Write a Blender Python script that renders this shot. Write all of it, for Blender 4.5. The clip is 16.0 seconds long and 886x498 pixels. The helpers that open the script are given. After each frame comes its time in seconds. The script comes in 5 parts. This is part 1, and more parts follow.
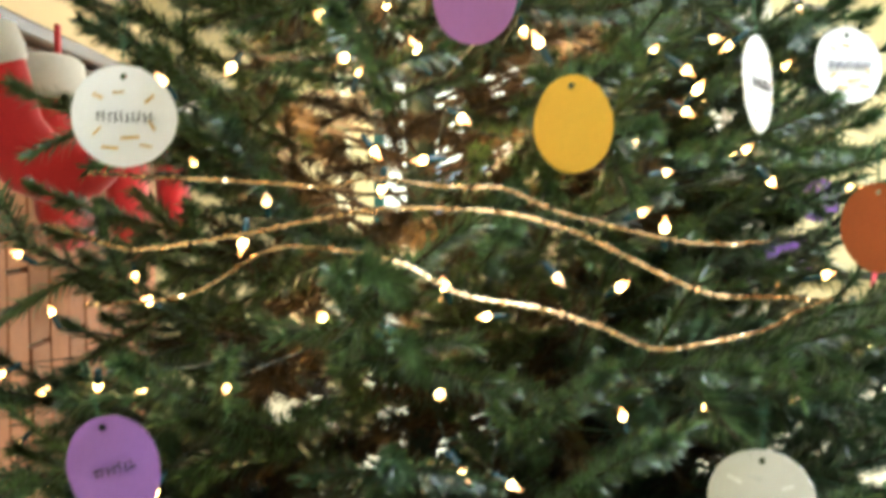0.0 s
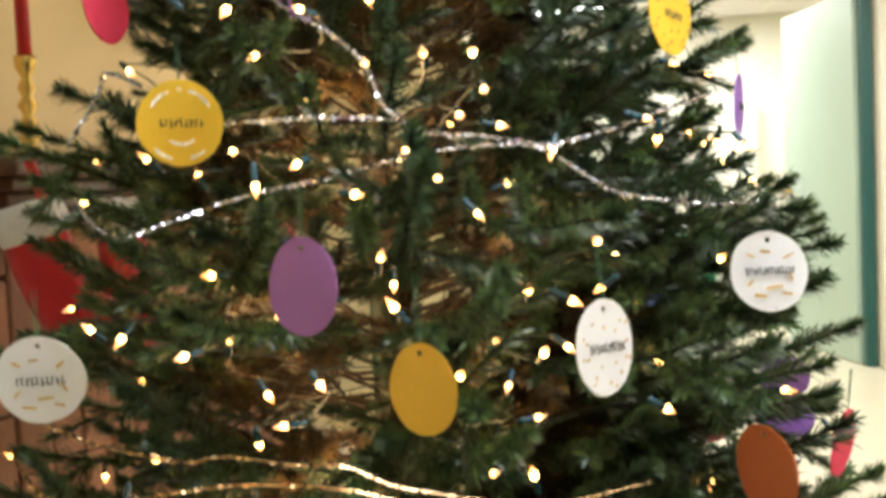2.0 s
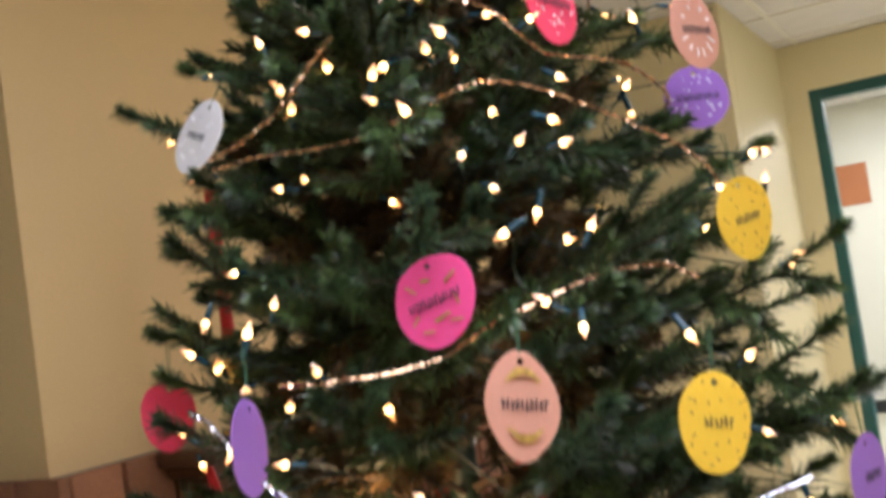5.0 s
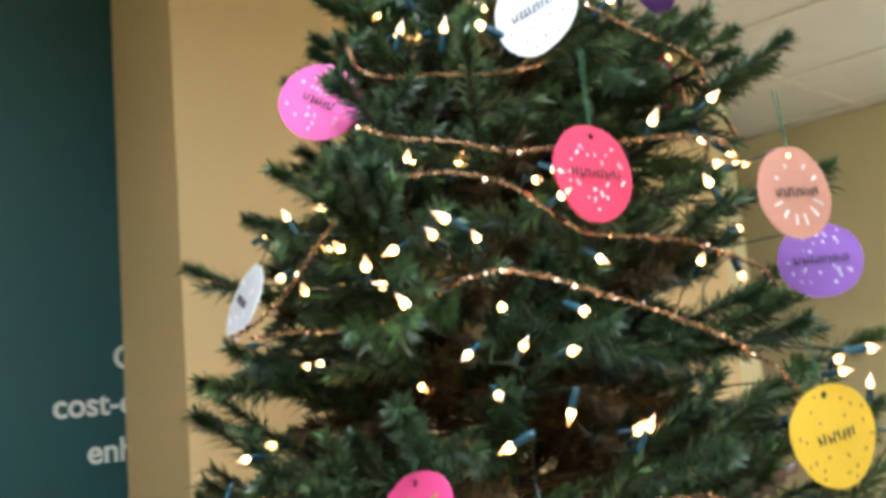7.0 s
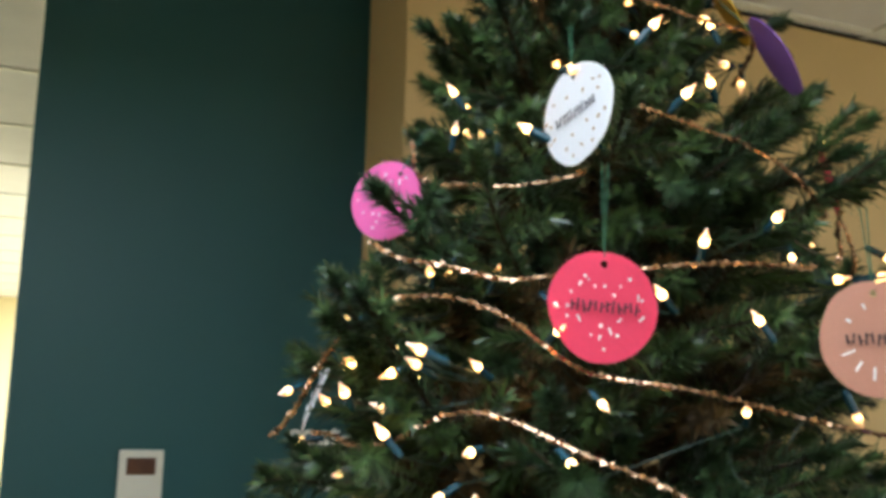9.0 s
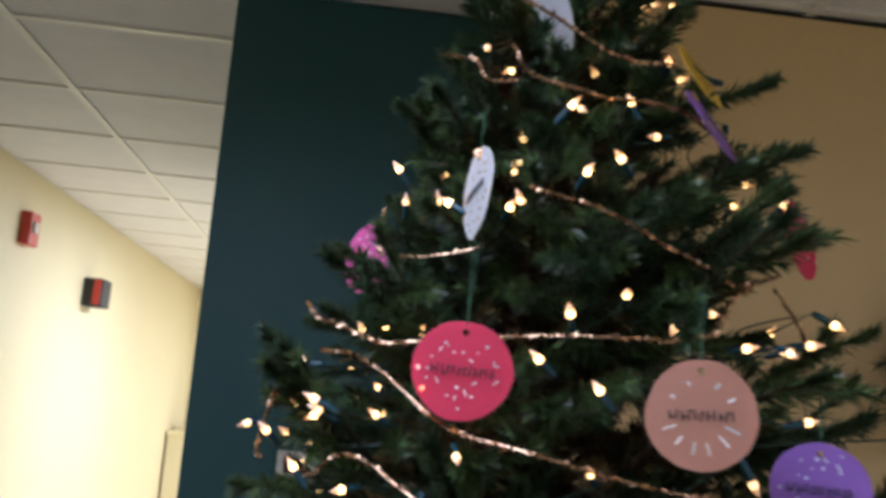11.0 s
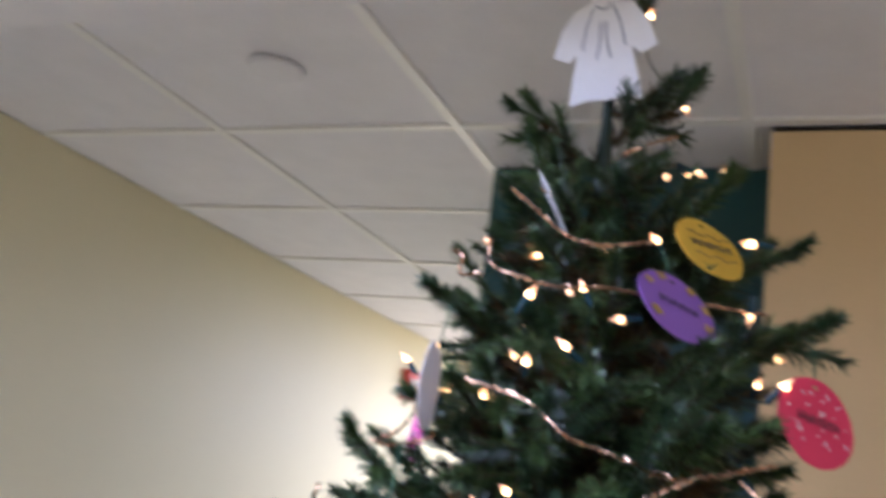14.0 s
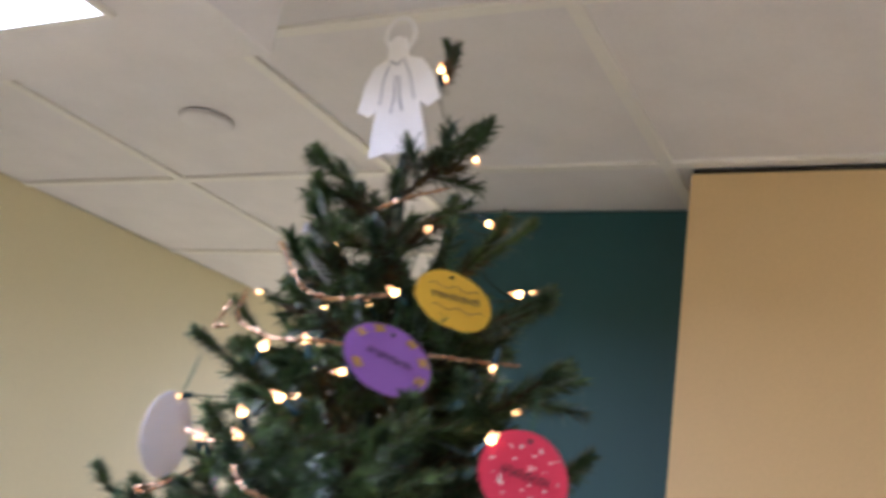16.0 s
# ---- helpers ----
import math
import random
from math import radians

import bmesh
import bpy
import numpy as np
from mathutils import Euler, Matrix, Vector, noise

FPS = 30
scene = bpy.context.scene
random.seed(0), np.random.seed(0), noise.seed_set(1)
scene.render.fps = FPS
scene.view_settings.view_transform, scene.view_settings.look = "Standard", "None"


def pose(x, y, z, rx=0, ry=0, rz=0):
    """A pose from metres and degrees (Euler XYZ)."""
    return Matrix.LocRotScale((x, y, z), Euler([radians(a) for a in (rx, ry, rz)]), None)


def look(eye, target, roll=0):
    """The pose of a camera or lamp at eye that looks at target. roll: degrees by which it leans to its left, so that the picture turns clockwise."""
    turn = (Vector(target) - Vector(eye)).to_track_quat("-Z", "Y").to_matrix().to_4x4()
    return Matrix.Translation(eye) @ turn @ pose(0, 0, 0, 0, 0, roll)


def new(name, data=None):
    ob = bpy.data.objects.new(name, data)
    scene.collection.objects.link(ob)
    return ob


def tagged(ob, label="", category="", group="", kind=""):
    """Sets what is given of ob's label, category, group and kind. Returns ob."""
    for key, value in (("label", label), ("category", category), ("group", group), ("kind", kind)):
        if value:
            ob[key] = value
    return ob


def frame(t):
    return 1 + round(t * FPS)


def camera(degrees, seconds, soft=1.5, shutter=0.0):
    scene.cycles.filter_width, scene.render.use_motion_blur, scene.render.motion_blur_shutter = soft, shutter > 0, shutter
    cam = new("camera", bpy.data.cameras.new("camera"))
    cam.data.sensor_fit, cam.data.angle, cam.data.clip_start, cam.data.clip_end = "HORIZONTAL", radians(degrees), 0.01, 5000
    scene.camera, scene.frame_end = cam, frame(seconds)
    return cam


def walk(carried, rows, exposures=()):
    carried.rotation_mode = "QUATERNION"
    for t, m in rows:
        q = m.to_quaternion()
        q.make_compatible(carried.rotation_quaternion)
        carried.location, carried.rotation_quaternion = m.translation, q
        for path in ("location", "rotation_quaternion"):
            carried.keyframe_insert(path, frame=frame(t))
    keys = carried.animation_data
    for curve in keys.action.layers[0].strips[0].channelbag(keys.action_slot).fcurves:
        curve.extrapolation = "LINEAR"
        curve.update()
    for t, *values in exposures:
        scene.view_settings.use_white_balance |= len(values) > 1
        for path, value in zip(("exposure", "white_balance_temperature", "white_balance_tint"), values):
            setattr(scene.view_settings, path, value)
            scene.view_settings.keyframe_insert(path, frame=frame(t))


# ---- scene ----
cam = camera(49.4, 16.0, soft=3.8, shutter=0.7)
PATH = [
    (0, (-0.016, -1.106, 0.852), (0.058, 0.89, 0.748), -0.1),
    (0.5, (0.039, -1.108, 0.897), (0.069, 0.891, 0.824), 0.0),
    (1, (0.106, -1.11, 0.971), (0.043, 0.886, 0.853), 0.2),
    (1.5, (0.177, -1.112, 1.023), (0.002, 0.877, 0.913), -0.7),
    (2, (0.261, -1.114, 1.066), (-0.068, 0.856, 0.954), -2.6),
    (2.5, (0.339, -1.11, 1.118), (-0.136, 0.827, 0.972), -5.0),
    (3, (0.404, -1.094, 1.178), (-0.196, 0.806, 1.006), -7.3),
    (3.5, (0.443, -1.057, 1.209), (-0.247, 0.819, 1.131), -8.0),
    (4, (0.467, -1.016, 1.262), (-0.301, 0.83, 1.244), -8.3),
    (4.5, (0.514, -0.959, 1.298), (-0.39, 0.824, 1.355), -8.4),
    (5, (0.537, -0.914, 1.346), (-0.452, 0.821, 1.456), -8.3),
    (5.2, (0.546, -0.894, 1.372), (-0.477, 0.82, 1.488), -8.0),
    (7.3, (0.699, -0.675, 1.449), (-0.795, 0.614, 1.775), -4.1),
    (7.5, (0.72, -0.645, 1.459), (-0.832, 0.571, 1.795), -3.6),
    (8, (0.768, -0.58, 1.498), (-0.907, 0.466, 1.813), -2.3),
    (8.2, (0.778, -0.556, 1.503), (-0.932, 0.431, 1.823), -1.5),
    (10.3, (0.882, -0.306, 1.567), (-1.059, 0.059, 1.885), 4.2),
    (10.5, (0.909, -0.275, 1.57), (-1.042, 0.03, 1.888), 4.5),
    (11, (0.986, -0.201, 1.577), (-0.982, -0.02, 1.881), 4.9),
    (11.5, (1.042, -0.141, 1.576), (-0.931, -0.017, 1.881), 5.2),
    (12, (1.064, -0.083, 1.574), (-0.906, -0.018, 1.911), 5.5),
    (12.5, (1.06, 0.004, 1.591), (-0.904, -0.077, 1.964), 5.9),
    (13, (1.047, 0.085, 1.614), (-0.896, -0.151, 2.024), 6.2),
    (13.5, (1.029, 0.146, 1.631), (-0.872, -0.27, 2.093), 6.5),
    (14, (1.002, 0.227, 1.657), (-0.795, -0.5, 2.149), 7.5),
    (14.5, (1.017, 0.31, 1.691), (-0.653, -0.683, 2.164), 7.9),
    (15, (1.015, 0.376, 1.67), (-0.647, -0.61, 2.186), 7.4),
    (15.5, (0.975, 0.47, 1.69), (-0.726, -0.454, 2.191), 7.8),
    (16, (0.899, 0.537, 1.71), (-0.807, -0.354, 2.253), 8.6),
]
EXPOSURES = [(0.0, 1.60, 5700, 0), (0.5, 1.1, 5900, 1), (1.5, 1.0, 6300, 4), (3.0, 0.3, 6300, 11), (3.5, 0.3, 6100, 12), (4.0, 0.1, 6100, 14), (5.0, 0.2, 5900, 17), (7.5, 0.6, 5500, 3), (8.2, 0.2, 5500, 2), (10.5, -0.4, 5900, 10), (11.0, -0.8, 5200, 16), (12.0, -0.65, 5000, 18), (13.0, -0.4, 4900, 21), (13.5, -0.2, 4850, 23), (14.0, 0.05, 4850, 26), (14.5, -0.6, 5500, 23), (15.0, -0.85, 5700, 23), (15.5, 0.1, 5500, 23), (16.0, 0.45, 5200, 24)]
walk(cam, [(t, look(eye, target, roll)) for t, eye, target, roll in PATH], EXPOSURES)

# ---------------------------------------------------------------- world and large lights
world = bpy.data.worlds.new("world")
scene.world = world
world.use_nodes = True
world.node_tree.nodes["Background"].inputs[0].default_value = (0.8, 0.85, 1.0, 1)
world.node_tree.nodes["Background"].inputs[1].default_value = 0.15

PANEL_LIGHT = 11.0     # ceiling light lenses
BULB_LIGHT = 13.0      # small tree bulbs
STRING_LIGHT = 0.42    # watts


def area_lamp(name, place, size_x, size_y, watts, colour=(1.0, 0.96, 0.88)):
    lamp = bpy.data.lights.new(name, "AREA")
    lamp.shape, lamp.size, lamp.size_y, lamp.energy, lamp.color = "RECTANGLE", size_x, size_y, watts, colour
    ob = new(name, lamp)
    ob.matrix_world = pose(*place)
    return ob


# lobby lamps hang out of sight; hall and lounge lamps are unseen, added fill
area_lamp("fill_hall", (2.7, 0.1, 2.40), 0.55, 1.15, 9, (1.0, 0.97, 0.93))
area_lamp("fill_lounge", (1.6, 2.6, 2.40), 0.55, 1.15, 40, (1.0, 0.97, 0.93))
area_lamp("lamp_lobby", (-4.5, -0.1, 2.40), 1.15, 0.55, 168, (1.0, 0.97, 0.92))
area_lamp("lamp_lobby_far", (-7.6, 0.6, 2.40), 1.15, 0.55, 150, (1.0, 0.97, 0.92))
# the glow of the strings of bulbs, gathered in a few places along them
for az, r, z in ((-100, 0.27, 0.78), (-60, 0.30, 0.90), (-135, 0.24, 0.95), (-20, 0.27, 1.02), (-90, 0.20, 1.15), (-40, 0.20, 1.30), (-75, 0.14, 1.55), (-40, 0.07, 1.80)):
    lamp = bpy.data.lights.new("lamp_string", "POINT")
    lamp.energy, lamp.shadow_soft_size, lamp.color = STRING_LIGHT * (3.2 if z < 1.2 else 0.6), 0.05, (1.0, 0.60, 0.26)
    new("lamp_string", lamp).location = (0.65 * r * math.cos(radians(az)), 0.65 * r * math.sin(radians(az)), z)
area_lamp("lamp_back_room", (0.8, 5.9, 2.40), 2.2, 0.9, 78, (1.0, 0.98, 0.92))


# ---------------------------------------------------------------- materials
def nodes_of(name):
    m = bpy.data.materials.new(name)
    m.use_nodes = True
    nt = m.node_tree
    return m, nt, nt.nodes["Principled BSDF"]


def link(nt, a, out, b, into):
    nt.links.new(a.outputs[out], b.inputs[into])


def surface(name, colour, rough=0.6, metal=0.0, spread=0.12, scale=6.0, fine=90.0, bump=0.1, spec=0.5, per_object=0.0, per_island=0.0, sheen=0.0):
    """A surface with stains at one scale and grain at another, and a fine relief."""
    m, nt, p = nodes_of(name)
    geo = nt.nodes.new("ShaderNodeTexCoord")
    big = nt.nodes.new("ShaderNodeTexNoise")
    big.inputs["Scale"].default_value, big.inputs["Detail"].default_value = scale, 5
    small = nt.nodes.new("ShaderNodeTexNoise")
    small.inputs["Scale"].default_value, small.inputs["Detail"].default_value = fine, 3
    link(nt, geo, "Object", big, "Vector"), link(nt, geo, "Object", small, "Vector")
    add = nt.nodes.new("ShaderNodeMath")
    add.operation = "ADD"
    link(nt, big, "Fac", add, 0), link(nt, small, "Fac", add, 1)
    rng = nt.nodes.new("ShaderNodeMapRange")
    rng.inputs["From Min"].default_value, rng.inputs["From Max"].default_value = 0.6, 1.4
    rng.inputs["To Min"].default_value, rng.inputs["To Max"].default_value = 1 - spread, 1 + spread
    link(nt, add, 0, rng, "Value")
    last = rng
    info = nt.nodes.new("ShaderNodeObjectInfo") if per_object else nt.nodes.new("ShaderNodeNewGeometry")
    if per_object or per_island:
        more = nt.nodes.new("ShaderNodeMapRange")
        k = per_object or per_island
        more.inputs["To Min"].default_value, more.inputs["To Max"].default_value = 1 - k, 1 + k
        link(nt, info, "Random" if per_object else "Random Per Island", more, "Value")
        mul = nt.nodes.new("ShaderNodeMath")
        mul.operation = "MULTIPLY"
        link(nt, rng, 0, mul, 0), link(nt, more, 0, mul, 1)
        last = mul
    hsv = nt.nodes.new("ShaderNodeHueSaturation")
    hsv.inputs["Color"].default_value = (*colour, 1)
    link(nt, last, 0, hsv, "Value")
    link(nt, hsv, "Color", p, "Base Color")
    p.inputs["Roughness"].default_value, p.inputs["Metallic"].default_value = rough, metal
    p.inputs["Specular IOR Level"].default_value = spec
    p.inputs["Sheen Weight"].default_value = sheen
    if bump:
        b = nt.nodes.new("ShaderNodeBump")
        b.inputs["Strength"].default_value, b.inputs["Distance"].default_value = bump, 0.002
        link(nt, small, "Fac", b, "Height"), link(nt, b, "Normal", p, "Normal")
    return m


def glow(name, colour, strength):
    m, nt, p = nodes_of(name)
    p.inputs["Base Color"].default_value = (0.8, 0.8, 0.8, 1)
    p.inputs["Emission Color"].default_value = (*colour, 1)
    p.inputs["Emission Strength"].default_value = strength
    return m


def glass(name, colour=(0.95, 1, 0.98), rough=0.02):
    m, nt, p = nodes_of(name)
    p.inputs["Base Color"].default_value = (*colour, 1)
    p.inputs["Transmission Weight"].default_value, p.inputs["Roughness"].default_value, p.inputs["IOR"].default_value = 1, rough, 1.1
    return m


YELLOW = surface("yellow_wall_paint", (0.74, 0.65, 0.40), 0.55, spread=0.04, scale=1.5, fine=160, bump=0.12)
TAN = surface("tan_wall_paint", (0.72, 0.515, 0.255), 0.6, spread=0.05, scale=1.2, fine=160, bump=0.12)
GREEN = surface("dark_green_wall_paint", (0.014, 0.075, 0.085), 0.5, spread=0.06, scale=1.5, fine=160, bump=0.12)
FRAME = surface("dark_teal_frame_paint", (0.012, 0.085, 0.08), 0.4, spread=0.06, scale=4, fine=200, bump=0.05)
DOOR = surface("teal_door_paint", (0.10, 0.28, 0.25), 0.45, spread=0.06, scale=4, fine=200, bump=0.05)
PALE_DOOR = surface("grey_green_paint", (0.40, 0.50, 0.42), 0.5, spread=0.05, scale=3, fine=150, bump=0.05)
TILE = surface("ceiling_tile", (0.80, 0.77, 0.76), 0.9, spread=0.06, scale=9, fine=240, bump=0.5)
TEE = surface("ceiling_grid_metal", (0.85, 0.82, 0.76), 0.4, spread=0.03)
FLOOR = surface("vinyl_floor", (0.66, 0.60, 0.46), 0.25, spread=0.07, scale=5, fine=120, bump=0.03)
WHITE = surface("off_white_paint", (0.72, 0.69, 0.60), 0.6, spread=0.04, scale=2, fine=120, bump=0.08)
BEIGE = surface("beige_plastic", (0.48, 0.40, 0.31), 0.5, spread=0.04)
BLACK = surface("black_rubber", (0.02, 0.02, 0.02), 0.6, spread=0.1)
DARK = surface("gap_shade_colour", (0.03, 0.025, 0.02), 0.8, spread=0.1)
BRICK = surface("terracotta_brick", (0.30, 0.125, 0.06), 0.75, spread=0.25, scale=22, fine=180, bump=0.7, per_object=0.22)
MORTAR = surface("mortar", (0.30, 0.24, 0.19), 0.95, spread=0.15, scale=20, fine=200, bump=0.8)
MANTEL = surface("dark_brown_wood", (0.085, 0.032, 0.016), 0.35, spread=0.3, scale=14, fine=120, bump=0.15)
LENS = glow("light_lens", (0.95, 0.97, 1.0), PANEL_LIGHT)
PANE = glass("window_glass")
NEEDLE = surface("pvc_needles", (0.051, 0.085, 0.026), 0.36, spread=0.25, scale=30, fine=300, bump=0, per_island=0.8, spec=0.5)
NEEDLE_OLD = surface("dark_pvc_needles", (0.032, 0.060, 0.023), 0.40, spread=0.25, scale=30, fine=300, bump=0, per_island=0.6, spec=0.5)
NEEDLE_BROWN = surface("brown_pvc_needles", (0.072, 0.046, 0.016), 0.5, spread=0.25, scale=30, fine=300, bump=0, per_island=0.6, spec=0.3)
STEM = surface("brown_twisted_wire", (0.05, 0.032, 0.016), 0.7, spread=0.3, scale=40)
POLE = surface("green_steel_pole", (0.012, 0.03, 0.018), 0.5, spread=0.2)


def lets_light_through(m, share, colour):
    """Thin plastic: part of the light that falls on one side leaves on the other."""
    nt = m.node_tree
    p, out = nt.nodes["Principled BSDF"], nt.nodes["Material Output"]
    thin, mix = nt.nodes.new("ShaderNodeBsdfTranslucent"), nt.nodes.new("ShaderNodeMixShader")
    thin.inputs["Color"].default_value = (*colour, 1)
    mix.inputs[0].default_value = share
    nt.links.new(p.outputs[0], mix.inputs[1]), nt.links.new(thin.outputs[0], mix.inputs[2]), nt.links.new(mix.outputs[0], out.inputs["Surface"])


lets_light_through(NEEDLE, 0.14, (0.085, 0.150, 0.055))
lets_light_through(NEEDLE_OLD, 0.14, (0.060, 0.110, 0.038))
BULB = glow("lit_bulb", (1.0, 0.66, 0.30), BULB_LIGHT)


def warm_towards_tip():
    """The lamp's glass glows nearly white round the filament and orange at its tip."""
    nt = BULB.node_tree
    p = nt.nodes["Principled BSDF"]
    co, sep, ramp = nt.nodes.new("ShaderNodeTexCoord"), nt.nodes.new("ShaderNodeSeparateXYZ"), nt.nodes.new("ShaderNodeValToRGB")
    rng = nt.nodes.new("ShaderNodeMapRange")
    rng.inputs["From Max"].default_value = 0.017
    info, each, level = nt.nodes.new("ShaderNodeObjectInfo"), nt.nodes.new("ShaderNodeMapRange"), nt.nodes.new("ShaderNodeMath")
    each.inputs["To Min"].default_value, each.inputs["To Max"].default_value = 0.35, 1.5
    level.operation, level.inputs[1].default_value = "MULTIPLY", BULB_LIGHT
    link(nt, info, "Random", each, "Value"), link(nt, each, 0, level, 0), link(nt, level, 0, p, "Emission Strength")
    link(nt, co, "Object", sep, 0), link(nt, sep, "Z", rng, "Value"), link(nt, rng, 0, ramp, 0), link(nt, ramp, "Color", p, "Emission Color")
    e = ramp.color_ramp.elements
    e[0].position, e[0].color = 0.0, (0.10, 0.035, 0.006, 1)
    e[1].position, e[1].color = 1.0, (0.10, 0.030, 0.004, 1)
    for at, colour in ((0.12, (0.3, 0.13, 0.03, 1)), (0.22, (1.0, 0.54, 0.16, 1)), (0.42, (1.0, 0.50, 0.13, 1)), (0.56, (0.22, 0.09, 0.02, 1))):
        m = e.new(at)
        m.color = colour


warm_towards_tip()
SOCKET = surface("green_socket_plastic", (0.018, 0.060, 0.085), 0.25, spread=0.1)
LINEINK = surface("blue_grey_pen", (0.10, 0.11, 0.20), 0.6, spread=0.1)
SILVER = surface("silver_tinsel", (0.64, 0.64, 0.72), 0.16, 1.0, spread=0.1, per_island=0.5, bump=0)
GOLDBEAD = surface("gold_tinsel", (0.47, 0.32, 0.18), 0.22, 1.0, spread=0.1, per_island=0.8, bump=0)
COPPER = surface("copper_tinsel", (0.48, 0.31, 0.20), 0.22, 1.0, spread=0.1, per_island=0.8, bump=0)
INK = surface("black_marker", (0.025, 0.022, 0.03), 0.6, spread=0.1)
GLITTER = surface("silver_glitter", (0.86, 0.86, 0.92), 0.3, 0.35, spread=0.2, per_island=0.3)
GOLDINK = surface("gold_glitter", (0.55, 0.36, 0.10), 0.35, 0.6, spread=0.2, per_island=0.2)
OCHREINK = surface("brown_pen", (0.36, 0.19, 0.04), 0.6, spread=0.1)
THREAD = surface("green_thread", (0.03, 0.10, 0.05), 0.7)
PAPER = {
    "white": surface("white_card", (0.78, 0.77, 0.80), 0.8, spread=0.05, scale=25, fine=260, bump=0.15),
    "yellow": surface("yellow_card", (0.80, 0.52, 0.035), 0.8, spread=0.06, scale=25, fine=260, bump=0.15),
    "ochre": surface("ochre_card", (0.76, 0.47, 0.05), 0.8, spread=0.08, scale=25, fine=260, bump=0.15),
    "purple": surface("purple_card", (0.32, 0.15, 0.55), 0.8, spread=0.06, scale=25, fine=260, bump=0.15),
    "mauve": surface("mauve_card", (0.36, 0.15, 0.42), 0.8, spread=0.06, scale=25, fine=260, bump=0.15),
    "magenta": surface("magenta_card", (0.85, 0.08, 0.30), 0.8, spread=0.06, scale=25, fine=260, bump=0.15),
    "pink": surface("bright_pink_card", (0.86, 0.16, 0.47), 0.8, spread=0.06, scale=25, fine=260, bump=0.15),
    "red": surface("rose_red_card", (0.80, 0.055, 0.13), 0.8, spread=0.06, scale=25, fine=260, bump=0.15),
    "peach": surface("peach_card", (0.58, 0.28, 0.20), 0.8, spread=0.06, scale=25, fine=260, bump=0.15),
    "rust": surface("rust_card", (0.45, 0.12, 0.035), 0.8, spread=0.1, scale=25, fine=260, bump=0.15),
}
for card in PAPER.values():
    lets_light_through(card, 0.22, tuple(card.node_tree.nodes["Hue/Saturation/Value"].inputs["Color"].default_value)[:3])
RED = surface("red_felt", (0.55, 0.012, 0.018), 0.95, spread=0.15, scale=20, fine=300, bump=0.5, sheen=0.4)
PLUSH = surface("white_plush", (0.78, 0.74, 0.72), 0.95, spread=0.08, scale=60, fine=400, bump=1.0, sheen=0.5)
WAX = surface("red_wax", (0.50, 0.015, 0.02), 0.35, spread=0.05)
BRASS = surface("brass", (0.75, 0.50, 0.16), 0.25, 1.0, spread=0.1)
BINGREEN = surface("green_plastic", (0.02, 0.24, 0.12), 0.4, spread=0.05)
BINBLUE = surface("blue_plastic", (0.02, 0.06, 0.38), 0.4, spread=0.05)
ALARM_RED = surface("red_plastic", (0.55, 0.05, 0.03), 0.4, spread=0.04)
PICTURE = surface("blue_grey_print", (0.20, 0.26, 0.34), 0.6, spread=0.7, scale=14, fine=40)
ORANGE = surface("orange_print", (0.45, 0.16, 0.06), 0.6, spread=0.1)
LEAF = surface("dark_wreath_needles", (0.016, 0.035, 0.022), 0.5, spread=0.2, per_island=0.4, bump=0)


# ---------------------------------------------------------------- helpers of my own
def mesh_ob(name, bm_or_mesh, material, parent=None):
    if isinstance(bm_or_mesh, bmesh.types.BMesh):
        me = bpy.data.meshes.new(name)
        bm_or_mesh.to_mesh(me)
        bm_or_mesh.free()
    else:
        me = bm_or_mesh
    if material and not me.materials:
        me.materials.append(material)
    ob = new(name, me)
    ob.parent = parent
    return ob


def part(name, bm, material, parent, label=""):
    return tagged(mesh_ob(name, bm, material, parent), label)


def box(bm, lo, hi, bevel=0.0):
    lo, hi = Vector(lo), Vector(hi)
    size = hi - lo
    r = bmesh.ops.create_cube(bm, size=1, matrix=Matrix.Translation((lo + hi) / 2) @ Matrix.Diagonal((*size, 1)))
    if bevel:
        edges = {e for v in r["verts"] for e in v.link_edges}
        bmesh.ops.bevel(bm, geom=list(edges), offset=bevel, segments=2, affect="EDGES", profile=0.5)
    return r["verts"]


def box_ob(name, lo, hi, material, parent=None, bevel=0.0, label=""):
    bm = bmesh.new()
    box(bm, lo, hi, bevel)
    return tagged(mesh_ob(name, bm, material, parent), label)


def lathe(profile, segments=12):
    """A turned shape round z from (radius, height) pairs."""
    bm = bmesh.new()
    rings = []
    for r, z in profile:
        rings.append([bm.verts.new((r * math.cos(a), r * math.sin(a), z)) for a in (2 * math.pi * k / segments for k in range(segments))])
    for a, b in zip(rings, rings[1:]):
        for k in range(segments):
            bm.faces.new((a[k], a[(k + 1) % segments], b[(k + 1) % segments], b[k]))
    bm.faces.new(rings[0][::-1])
    bm.faces.new(rings[-1])
    for f in bm.faces:
        f.smooth = True
    return bm


def thing(name, place=(0, 0, 0), label="", category="", group="", kind=""):
    ob = new(name)
    ob.matrix_world = place if isinstance(place, Matrix) else Matrix.Translation(place)
    return tagged(ob, label, category, group, kind)


def structure(ob, label, category):
    return tagged(ob, label, category, kind="structure")

# ---------------------------------------------------------------- structure
CEIL = 2.44
TILE_SIZE = 0.61
structure(box_ob("floor", (-9.2, -1.75, -0.1), (3.3, 7.6, 0.0), FLOOR), "pale cream vinyl floor with a dull shine", "floor")


def wall(name, lo, hi, material, label):
    return structure(box_ob(name, lo, hi, material), label, "wall")


